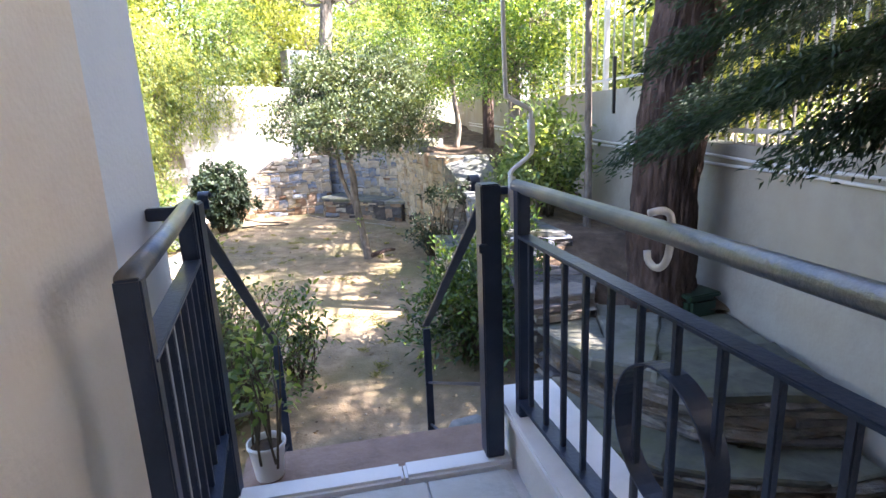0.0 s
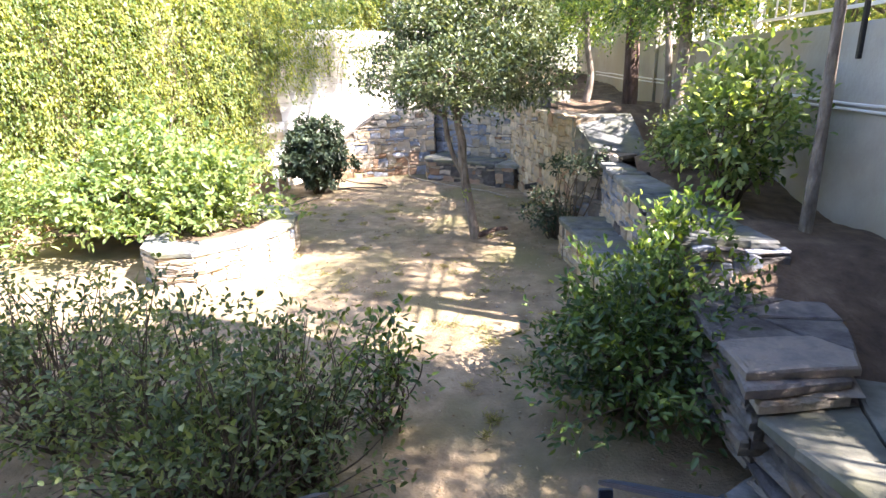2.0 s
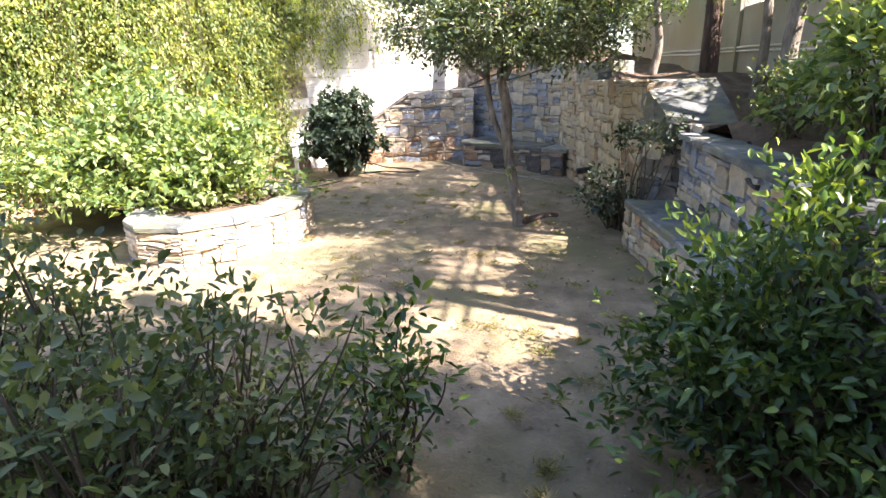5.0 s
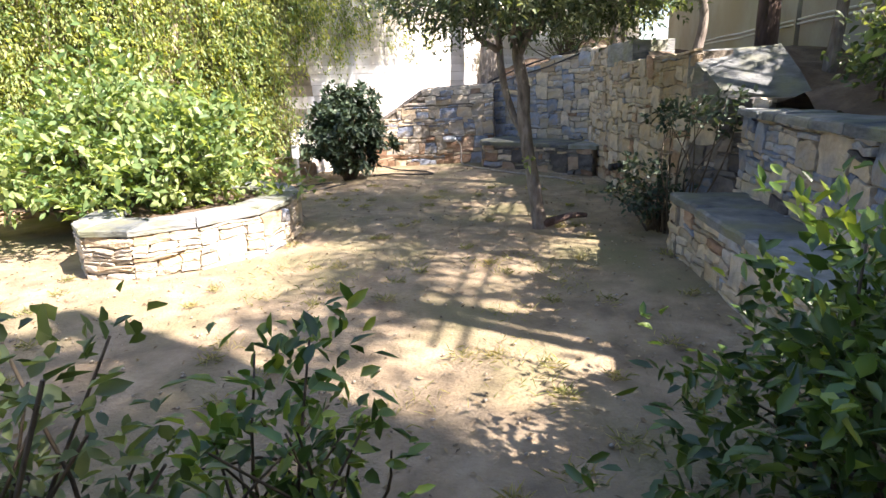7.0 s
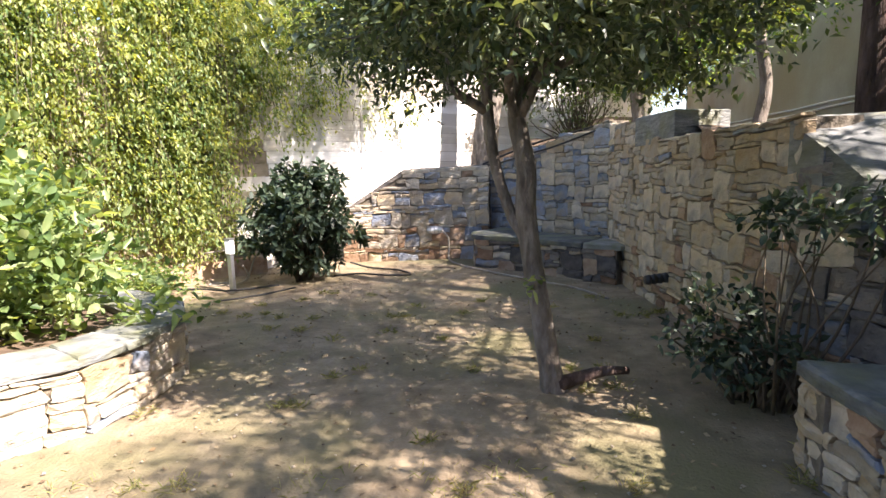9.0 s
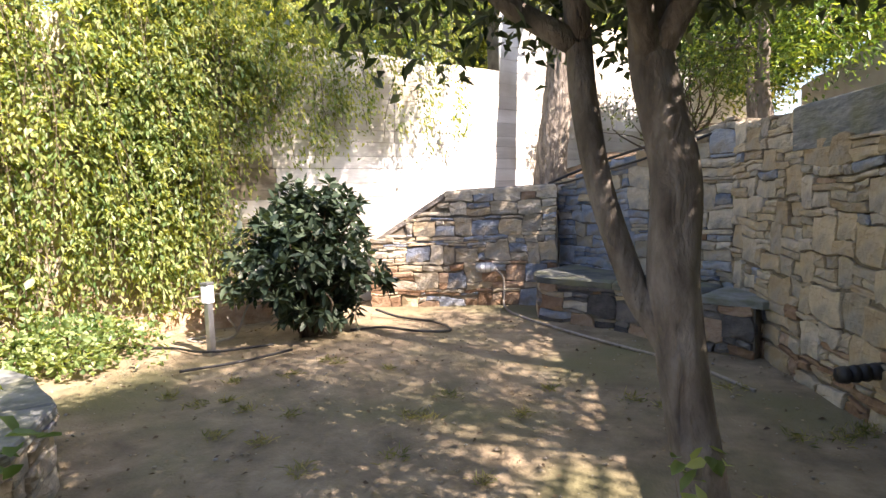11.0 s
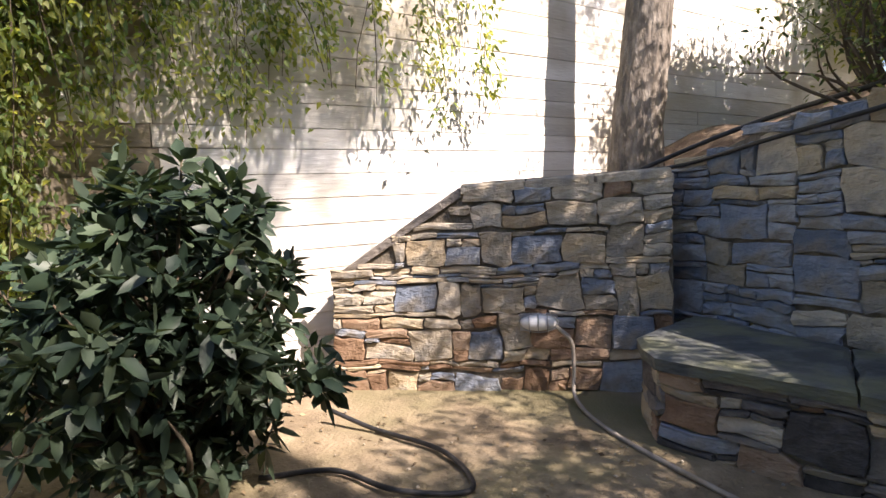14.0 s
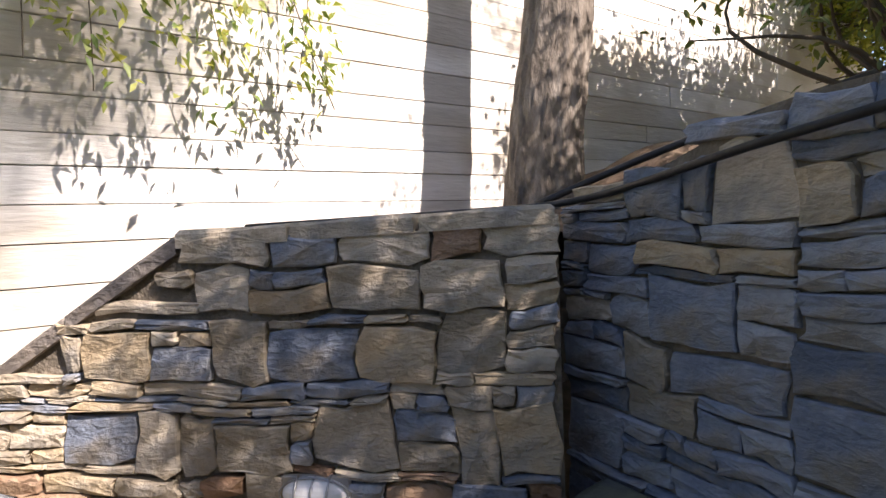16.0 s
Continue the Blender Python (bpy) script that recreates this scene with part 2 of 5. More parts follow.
def tubes(name, runs, mat, parent=None, sides=6, label="", caps=True):
    """runs: list of (points, radii); one mesh."""
    vs, fs, n = [], [], 0
    for points, radii in runs:
        v, f = tube_arrays(points, radii, sides, n)
        fs += f
        if caps:
            fs += [tuple(range(n + sides - 1, n - 1, -1)), tuple(range(n + len(v) - sides, n + len(v)))]
        vs.append(v)
        n += len(v)
    return put(name, raw_mesh(name, np.concatenate(vs), fs, mat, True), parent, label)


def smooth_line(points, n=24):
    """Catmull-Rom through the points."""
    p = [Vector(q) for q in points]
    p = [2 * p[0] - p[1]] + p + [2 * p[-1] - p[-2]]
    out = []
    spans = len(p) - 3
    for i in range(n + 1):
        u = min(i / n * spans, spans - 1e-6)
        k, u = int(u), u - int(u)
        a, b, c, d = p[k:k + 4]
        out.append(0.5 * ((2 * b) + (c - a) * u + (2 * a - 5 * b + 4 * c - d) * u * u + (3 * b - a - 3 * c + d) * u ** 3))
    return [tuple(v) for v in out]


def unit(v):
    return v / (np.linalg.norm(v, axis=-1, keepdims=True) + 1e-9)


def leaf_arrays(rng, pos, aim, length, width, rich=True, fold=0.25):
    """One folded leaf at each place, pointing along aim."""
    n = len(pos)
    aim = unit(aim)
    side = unit(np.cross(aim, rng.normal(size=(n, 3)) * 0.5 + np.array([0, 0, 1.0])))
    up = np.cross(side, aim)
    L = (length * rng.uniform(0.65, 1.25, n))[:, None]
    W = (width * rng.uniform(0.7, 1.2, n))[:, None] * 0.5
    rise = W * fold * 2
    sag = -L * rng.uniform(0.0, 0.22, n)[:, None] * np.array([0, 0, 1.0])
    if rich:
        v = np.stack([pos, pos + aim * L * 0.3 + side * W * 0.9 + up * rise, pos + aim * L * 0.68 + side * W * 0.8 + up * rise * 0.7 + sag * 0.5,
                      pos + aim * L + sag, pos + aim * L * 0.68 - side * W * 0.8 + up * rise * 0.7 + sag * 0.5,
                      pos + aim * L * 0.3 - side * W * 0.9 + up * rise], 1)
        f = np.array([[0, 1, 2, 3], [0, 3, 4, 5]])
        faces = (np.arange(n) * 6)[:, None, None] + f[None]
        return v.reshape(-1, 3), faces.reshape(-1, 4)
    v = np.stack([pos, pos + aim * L * 0.45 + side * W + up * rise, pos + aim * L + sag, pos + aim * L * 0.45 - side * W + up * rise], 1)
    f = np.array([[0, 1, 2], [0, 2, 3]])
    faces = (np.arange(n) * 4)[:, None, None] + f[None]
    return v.reshape(-1, 3), faces.reshape(-1, 3)


def lumpy_tips(rng, centre, radii, count, hollow=0.45, lumps=0.35, flat=None):
    """Twig tips in an uneven ellipsoid, more of them near its skin."""
    d = unit(rng.normal(size=(count, 3)))
    bumps = np.array([noise.noise(Vector(q) * 1.9 + Vector((centre[0], centre[1], 3.1))) for q in d])
    r = (hollow + (1 - hollow) * rng.uniform(0, 1, count) ** 0.6) * (1 + lumps * bumps * 1.6)
    p = np.array(centre) + d * r[:, None] * np.array(radii)
    if flat is not None:
        p[:, 2] = np.maximum(p[:, 2], flat + rng.uniform(0, 0.08, count))
    return p, d


def foliage(name, rng, tips, out, per, length, width, mat, parent, spread=0.09, rich=True, lift=0.3, label=""):
    n = len(tips) * per
    base = np.repeat(tips, per, 0)
    way = np.repeat(out, per, 0) * 0.6 + rng.normal(size=(n, 3)) * 0.75 + np.array([0, 0, lift])
    base = base + rng.normal(size=(n, 3)) * spread * np.array([1, 1, 0.8])
    v, f = leaf_arrays(rng, base, way, length, width, rich)
    return put(name, quick_mesh(name, v, f, mat), parent, label)


def stems(rng, foot, tips, count, r0, r1, bend=0.15, fork=0.4):
    """Runs of tube from round the foot to some of the tips."""
    runs = []
    for t in tips[rng.choice(len(tips), min(count, len(tips)), replace=False)]:
        a = np.array(foot) + np.array([rng.normal(0, 0.05), rng.normal(0, 0.05), -0.03])
        mid = a + (t - a) * fork + np.array([rng.normal(0, bend) * 0.6, rng.normal(0, bend) * 0.6, 0.12])
        line = smooth_line([a, mid, t], 7)
        runs.append((line, np.linspace(r0, r1, len(line))))
    return runs


def bush(name, label, foot, centre, radii, tips_n, per, length, width, mat, seed, stem_n=30, r0=0.012, spread=0.09, hollow=0.45, lumps=0.35, rich=True,
         lift=0.3, category="bush", group="", flat=0.05, bend=0.15):
    rng = np.random.default_rng(seed)
    root = empty(name, *foot, label, category, group)
    c = np.array(centre) - np.array(foot)
    tips, out = lumpy_tips(rng, c, radii, tips_n, hollow, lumps, flat)
    tagged(tubes("stem_growth", stems(rng, (0, 0, 0), tips, stem_n, r0, 0.003, bend), TWIG, root, 5), kind="stuff")
    foliage("foliage", rng, tips, out, per, length, width, mat, root, spread, rich, lift)
    return root


# ---- ground ----
def inside(p, poly):
    x, y, hit = p[0], p[1], False
    for i in range(len(poly)):
        (x1, y1), (x2, y2) = poly[i][:2], poly[i - 1][:2]
        if (y1 > y) != (y2 > y) and x < (x2 - x1) * (y - y1) / (y2 - y1) + x1:
            hit = not hit
    return hit


def ground_sheet():
    xs = np.concatenate([[-400, -120, -40, -20], np.arange(-13, 4.01, 0.1), [8, 20, 40, 120, 400]])
    ys = np.concatenate([[-400, -120, -40, -15, -5], np.arange(-1, 21.01, 0.1), [26, 40, 120, 400]])
    verts = []
    for y in ys:
        for x in xs:
            near = -13 < x < 4 and -1 < y < 21
            z = 0.035 * noise.noise(Vector((x * 0.7, y * 0.7, 0))) + 0.012 * noise.noise(Vector((x * 5, y * 5, 4))) if near else 0.0
            verts.append((x, y, z))
    n = len(xs)
    faces = np.array([(j * n + i, j * n + i + 1, (j + 1) * n + i + 1, (j + 1) * n + i) for j in range(len(ys) - 1) for i in range(n - 1)])
    tagged(put("ground", quick_mesh("ground", np.array(verts), faces, EARTH, True)), "sandy brown bare earth with mossy green patches", "ground", kind="structure")


ground_sheet()

# retaining line of the stone walls, from the steps round to the gabled wall
BANK = [(0.9, 4.3, 0.8), (2.6, 4.3, 0.75), (2.5, 3.0, 0.75), (0.8, 19.4, 2.3), (-1.9, 20.0, 2.6), (-5.35, 14.25, 0.9), (-5.0, 14.1, 0.75), (-4.1, 14.4, 1.2), (-2.85, 15.1, 1.4),
        (-1.0, 13.75, 1.9), (-0.5, 12.3, 1.75), (0.3, 9.7, 1.5), (0.75, 8.6, 1.2), (0.95, 5.6, 1.1)]
HEIGHTS = [(1.87, 4.6, 0.58), (2.15, 4.5, 0.74), (0.9, 5, 0.8), (1.6, 6, 1.1), (1.05, 6.0, 1.13), (0.9, 5.4, 0.86), (2.1, 6.7, 1.0), (1.1, 8.5, 1.36), (1.0, 11.2, 1.72), (0.95, 9.1, 1.1), (0.8, 9.6, 1.25), (0.9, 10.2, 1.55), (-0.4, 12, 1.74), (-1, 14, 1.86), (-2, 15, 1.5), (-1.6, 14.5, 1.6), (-2.6, 15.1, 1.36), (-3.3, 16, 1.48),
           (-4, 15.6, 1.15), (2.3, 4.8, 0.78), (1.9, 3.6, 0.5), (1.1, 16.3, 1.85), (-1, 18, 2.4), (-2.2, 17.5, 2.0), (-4.9, 14.4, 0.72), (1.2, 4.3, 0.5), (0.9, 6.9, 1.12), (0.6, 8.0, 1.12)]


def bank_height(x, y):
    s = w = 0.0
    for hx, hy, hz in HEIGHTS:
        k = 1 / ((x - hx) ** 2 + (y - hy) ** 2 + 0.05) ** 1.5
        s, w = s + k * hz, w + k
    return s / w


def bank():
    poly = [BANK[i] for i in (1, 3, 4, 5, 6, 7, 8, 9, 10, 11, 12, 13, 0)]
    step, index, verts, faces = 0.12, {}, [], []

    def vert(i, j):
        if (i, j) not in index:
            x, y = -6 + i * step, 3.5 + j * step
            z = bank_height(x, y) + 0.05 * noise.noise(Vector((x * 2, y * 2, 1))) + 0.03 * noise.noise(Vector((x * 7, y * 7, 1)))
            index[i, j] = len(verts)
            verts.append((x, y, z))
        return index[i, j]
    for i in range(74):
        for j in range(140):
            if inside((-6 + (i + 0.5) * step, 3.5 + (j + 0.5) * step), poly):
                faces.append((vert(i, j), vert(i + 1, j), vert(i + 1, j + 1), vert(i, j + 1)))
    tagged(put("bank", raw_mesh("bank", verts, faces, SOIL, True)), "raised bed of brown soil behind the stone walls", "soil", kind="structure")


bank()


# ---- stone walls ----
def split(rng, s0, s1, z0, z1, out, big):
    """Fill a stretch of wall from below: short courses of thin slabs that level up round larger blocks."""
    sky_line = [[s0, s1, z0]]
    while True:
        low = min(range(len(sky_line)), key=lambda i: sky_line[i][2])
        a, b, z = sky_line[low]
        if z > z1 - 0.016:
            break
        left = sky_line[low - 1][2] if low else 9.0
        right = sky_line[low + 1][2] if low + 1 < len(sky_line) else 9.0
        gap = min(left, right) - z
        new_bits, x = [], a
        if gap > 0.022 and (gap < 0.09 or (b - a < 0.16 and gap < 0.26)):
            h = gap
        else:
            h = rng.choice([0.03, 0.042, 0.058, 0.075, 0.095]) if b - a > 0.2 else rng.uniform(0.05, 0.12)
        while x < b - 1e-6:
            block = rng.random() < big * 1.15 and gap > 0.1 and b - x > 0.2
            w = rng.uniform(0.15, 0.33) if block else rng.choice([rng.uniform(0.07, 0.16), rng.uniform(0.15, 0.42), rng.uniform(0.15, 0.34)])
            k = rng.uniform(0.11, 0.25) if block else h
            if b - x - w < 0.1:
                w = b - x
            out.append((x, x + w, z, min(z + k, z1 + 0.04)))
            new_bits.append([x, x + w, z + k])
            x += w
        sky_line[low:low + 1] = new_bits
        i = 0
        while i + 1 < len(sky_line):
            if abs(sky_line[i][2] - sky_line[i + 1][2]) < 0.02:
                sky_line[i] = [sky_line[i][0], sky_line[i + 1][1], max(sky_line[i][2], sky_line[i + 1][2])]
                del sky_line[i + 1]
            else:
                i += 1


def stone_mesh(rng, w, h, deep, mat, s, z):
    """A hewn block, front towards -y, centred on x and z."""
    hw, hh = w / 2 - 0.003, h / 2 - 0.0025
    ring = []
    for (ax, az), (bx, bz) in zip([(-1, -1), (1, -1), (1, 1), (-1, 1)], [(1, -1), (1, 1), (-1, 1), (-1, -1)]):
        for u in (0.0, 0.34, 0.68):
            x, up = ax + (bx - ax) * u, az + (bz - az) * u
            if u == 0:
                x, up = x * rng.uniform(0.93, 1.0), up * rng.uniform(0.9, 1.0)
            px, pz = x * hw + rng.uniform(-1, 1) * 0.10 * min(hw, 0.1), up * hh + rng.uniform(-1, 1) * 0.15 * min(hh, 0.1)
            bend = Vector((4.5 * (s + px), 4.5 * (z + pz), 7.7))
            fine = Vector((13 * (s + px), 13 * (z + pz), 2.2))
            ring.append((px + 0.05 * noise.noise(bend) + 0.012 * noise.noise(fine), pz + 0.034 * noise.noise(bend + Vector((31, 0, 0))) + 0.01 * noise.noise(fine + Vector((17, 0, 0)))))
    n = len(ring)
    inset = min(0.005, hh * 0.16)
    verts = [(x, deep, z) for x, z in ring]
    verts += [(x, -0.012 + rng.uniform(-0.004, 0.004), z) for x, z in ring]
    verts += [(x * (1 - inset / hw), -0.017 + rng.uniform(-0.006, 0.006), z * (1 - inset / hh)) for x, z in ring]
    verts += [(rng.uniform(-0.45, 0.45) * hw, -0.02 + rng.uniform(-0.012, 0.006), rng.uniform(-0.45, 0.45) * hh)]
    faces = []
    for r in (0, n):
        faces += [(r + i, r + (i + 1) % n, r + n + (i + 1) % n, r + n + i) for i in range(n)]
    faces += [(2 * n + i, 2 * n + (i + 1) % n, 3 * n) for i in range(n)]
    return raw_mesh("stone", verts, faces, mat)


def along(path, s):
    """Place and heading (degrees) at length s on a line of (x, y)."""
    for (x0, y0), (x1, y1) in zip(path, path[1:]):
        d = math.hypot(x1 - x0, y1 - y0)
        if s <= d or (x1, y1) == path[-1]:
            return x0 + (x1 - x0) * s / d, y0 + (y1 - y0) * s / d, math.degrees(math.atan2(y1 - y0, x1 - x0))
        s -= d


def run_length(path):
    return sum(math.hypot(b[0] - a[0], b[1] - a[1]) for a, b in zip(path, path[1:]))


def stone_wall(name, label, path, top, seed, choose, thick=0.34, foot=-0.12, big=0.42):
    """A rubble wall whose face looks to the right hand of a walk along the path."""
    rng = random.Random(seed)
    root = empty(name, 0, 0, 0, label, "stone wall", kind="structure")
    total = run_length(path)
    # the core, set back behind the faces
    cuts = max(2, int(total / 0.12))
    verts, faces = [], []
    for i in range(cuts + 1):
        s = min(total * i / cuts, total - 1e-6)
        x, y, a = along(path, s)
        nx, ny = -math.sin(radians(a)), math.cos(radians(a))
        t = top(s)
        verts += [(x + nx * 0.008, y + ny * 0.008, foot), (x + nx * 0.008, y + ny * 0.008, t - 0.02), (x + nx * thick, y + ny * thick, t - 0.02), (x + nx * thick, y + ny * thick, foot)]
    for i in range(cuts):
        a, b = i * 4, i * 4 + 4
        faces += [(a, b, b + 1, a + 1), (a + 1, b + 1, b + 2, a + 2), (a + 2, b + 2, b + 3, a + 3)]
    faces += [(0, 1, 2, 3), (cuts * 4 + 3, cuts * 4 + 2, cuts * 4 + 1, cuts * 4)]
    put("core", raw_mesh("core", verts, faces, MORTAR), root)
    # faces: panels between the bends of the path
    s0 = 0.0
    for (x0, y0), (x1, y1) in zip(path, path[1:]):
        d = math.hypot(x1 - x0, y1 - y0)
        panels = max(1, round(d / 2.2))
        for k in range(panels):
            a, b = s0 + d * k / panels, s0 + d * (k + 1) / panels
            stones, high = [], max(top(a), top(b), top((a + b) / 2))
            split(rng, a, b, foot, high, stones, big)
            for (u0, u1, z0, z1) in stones:
                um = (u0 + u1) / 2
                lim = min(top(min(u0 + 0.01, total - 1e-4)), top(max(0, u1 - 0.01)))
                if z0 > lim - 0.03:
                    lim2 = top(um)
                    if z0 > lim2 - 0.04:
                        continue
                    lim = lim2
                z1 = min(z1, lim)
                if z1 - z0 < 0.016 or z1 < 0:
                    continue
                x, y, h = along(path, um)
                me = stone_mesh(rng, u1 - u0, z1 - z0, 0.06, choose(rng, um, (z0 + z1) / 2), um, (z0 + z1) / 2)
                lean = rng.uniform(-0.016, 0.010)
                put("stone", me, root, m=pose(x, y, (z0 + z1) / 2, 0, 0, h) @ pose(0, lean, 0, rng.uniform(-2, 2), rng.uniform(-1, 1), rng.uniform(-2, 2)))
        s0 += d
    return root


def slab_mesh(rng, outline, z0, z1, mat, sag=0.0):
    """A flagstone: uneven rim, worn edge."""
    pts = []
    for (x0, y0), (x1, y1) in zip(outline, outline[1:] + outline[:1]):
        d = math.hypot(x1 - x0, y1 - y0)
        n = max(1, int(d / 0.14))
        for i in range(n):
            j = 0.012 if i else 0.008
            pts.append((x0 + (x1 - x0) * i / n + rng.uniform(-j, j), y0 + (y1 - y0) * i / n + rng.uniform(-j, j)))
    cx, cy = sum(p[0] for p in pts) / len(pts), sum(p[1] for p in pts) / len(pts)
    n = len(pts)
    za = z0 if callable(z0) else (lambda x, y: z0)
    zb = z1 if callable(z1) else (lambda x, y: z1)
    verts = [(x, y, za(x, y)) for x, y in pts]
    verts += [(x, y, zb(x, y) - 0.012 + rng.uniform(-0.004, 0.004)) for x, y in pts]
    verts += [(x + (cx - x) * 0.06, y + (cy - y) * 0.06, zb(x, y) + rng.uniform(-0.004, 0.004)) for x, y in pts]
    verts += [(cx, cy, zb(cx, cy)), (cx, cy, za(cx, cy))]
    faces = []
    for r in (0, n):
        faces += [(r + i, r + (i + 1) % n, r + n + (i + 1) % n, r + n + i) for i in range(n)]
    faces += [(2 * n + i, 2 * n + (i + 1) % n, 3 * n) for i in range(n)]
    faces += [((i + 1) % n, i, 3 * n + 1) for i in range(n)]
    return raw_mesh("slab", verts, faces, mat)


def slab(parent, seed, outline, z0, z1, mat=None):
    if sum(a[0] * b[1] - b[0] * a[1] for a, b in zip(outline, outline[1:] + outline[:1])) < 0:
        outline = outline[::-1]
    return put("slab", slab_mesh(random.Random(seed), outline, z0, z1, mat or FLAG), parent)


def cut(poly, px, py, nx, ny):
    """The part of a polygon on the near side of a line."""
    out = []
    for (x0, y0), (x1, y1) in zip(poly, poly[1:] + poly[:1]):
        d0, d1 = (x0 - px) * nx + (y0 - py) * ny, (x1 - px) * nx + (y1 - py) * ny
        if d0 <= 0:
            out.append((x0, y0))
        if (d0 < 0) != (d1 < 0):
            u = d0 / (d0 - d1)
            out.append((x0 + (x1 - x0) * u, y0 + (y1 - y0) * u))
    return out


def crack(rng, poly, times):
    """Break a flagstone into uneven pieces."""
    bits = [poly]
    for _ in range(times):
        bits.sort(key=lambda q: -max(math.dist(a, b) for a in q for b in q))
        q = bits.pop(0)
        cx, cy = sum(v[0] for v in q) / len(q), sum(v[1] for v in q) / len(q)
        far = max(((a, b) for a in q for b in q), key=lambda ab: math.dist(*ab))
        t = math.atan2(far[1][1] - far[0][1], far[1][0] - far[0][0]) + rng.uniform(-0.5, 0.5)
        nx, ny = math.cos(t), math.sin(t)
        for sgn in (1, -1):
            half = cut(q, cx - sgn * nx * 0.002, cy - sgn * ny * 0.002, sgn * nx, sgn * ny)
            if len(half) > 2:
                bits.append(half)
    return bits


def mixed(*weights):
    kinds = [SLATE, LIME, OCHRE, RUST, DARK]

    def choose(rng, s, z):
        return rng.choices(kinds[:len(weights)], weights)[0]
    return choose


def gable_stones(rng, s, z):
    low = z < 0.42 + 0.12 * math.sin(s * 4)
    return rng.choices([SLATE, LIME, OCHRE, RUST], [1, 2, 2, 5] if low else [2.8, 5.0, 2.2, 0.15])[0]


def seat_back_stones(rng, s, z):
    far = s < 1.25
    return rng.choices([SLATE, LIME, OCHRE, RUST], [8, 1.2, 0.2, 0.05] if far else [4, 5, 1.2, 0.1])[0]


def side_stones(rng, s, z):
    low = z < 0.3
    return rng.choices([SLATE, LIME, OCHRE, RUST], [0.2, 2, 3, 4] if low else [0.3, 5, 4.5, 0.5])[0]


GABLE = [(-5.1, 13.9), (-2.86, 14.57)]
GL = run_length(GABLE)


def gable_top(s):
    return 0.80 + (s - 0.02) * 0.62 if s < 0.98 else 1.40 + 0.03 * (s - 0.98)


SEAT_BACK = [(-2.92, 14.98), (-2.2, 14.43), (-1.5, 13.93), (-1.02, 13.5)]
SIDE = [(-1.02, 13.5), (-0.68, 12.3), (-0.2, 10.65), (0.1, 9.66)]


def seat_top(s):
    return (1.46 + 0.33 * s if s < 0.7 else 1.69 + 0.18 * (s - 0.7)) + 0.015 * math.sin(9 * s)


def side_top(s):
    return 1.93 - 0.03 * s if s < 1.3 else 1.66


gable = stone_wall("stone_wall_1", "gabled rubble stone wall with red earth stains near the ground", GABLE, gable_top, 3, gable_stones)
seat_back = stone_wall("stone_wall_2", "blue-grey rubble stone wall behind the stone seat", SEAT_BACK, seat_top, 5, seat_back_stones)
side_wall = stone_wall("stone_wall_3", "warm beige rubble stone wall above the garden floor", SIDE, side_top, 8, side_stones)
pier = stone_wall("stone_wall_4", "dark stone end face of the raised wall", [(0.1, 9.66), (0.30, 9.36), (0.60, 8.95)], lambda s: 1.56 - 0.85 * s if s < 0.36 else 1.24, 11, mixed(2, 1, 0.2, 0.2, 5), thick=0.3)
LOW = [(0.42, 8.95), (0.62, 7.2), (0.7, 5.6)]
low_wall = stone_wall("stone_wall_5", "grey rubble stone wall under a flagstone ledge", LOW, lambda s: 1.13 - 0.01 * s, 12, mixed(6, 3, 0.5, 0.2, 0.6), thick=0.35, big=0.2)
stone_wall("stone_wall_7", "end face of the low stone wall", [(0.68, 5.58), (1.34, 5.6)], lambda s: 1.1, 13, mixed(5, 3, 0.5, 0.3, 2), thick=0.3)
SEAT_R = [(-0.1, 8.68), (0.02, 8.2), (0.2, 7.3), (0.32, 6.2)]
seat_right = stone_wall("stone_seat", "low rubble stone seat with flagstone top along the wall", SEAT_R, lambda s: 0.44, 14, mixed(0.4, 5, 3.5, 0.2), thick=0.3, big=0.15)
stone_wall("stone_wall_6", "end of the low stone seat", [(0.5, 8.72), (-0.1, 8.68)], lambda s: 0.44, 15, mixed(1, 5, 3.5, 0.2), thick=0.2, big=0.15)
SEAT_F = [(-2.98, 14.08), (-2.86, 13.7), (-2.05, 13.43), (-1.33, 12.93), (-0.92, 12.74)]
seat_far = stone_wall("stone_seat", "low dark rubble stone seat in the garden corner", SEAT_F, lambda s: 0.42, 17, mixed(0.4, 1.6, 0.6, 2.2, 5), thick=0.3, big=0.28)
PLANTER = [(-5.45 + (x + 5.45) * 0.92, y) for x, y in [(-5.45, 7.9), (-5.2, 7.45), (-4.8, 7.2), (-4.3, 7.25), (-3.9, 7.62), (-3.62, 8.15), (-3.6, 8.6), (-3.75, 9.05), (-4.15, 9.45), (-4.8, 9.7), (-5.6, 9.75)]]
planter = stone_wall("planter", "rounded pale rubble stone planter with slate coping", PLANTER, lambda s: 0.38, 19, mixed(0.7, 6, 1.6), thick=0.32, big=0.1)

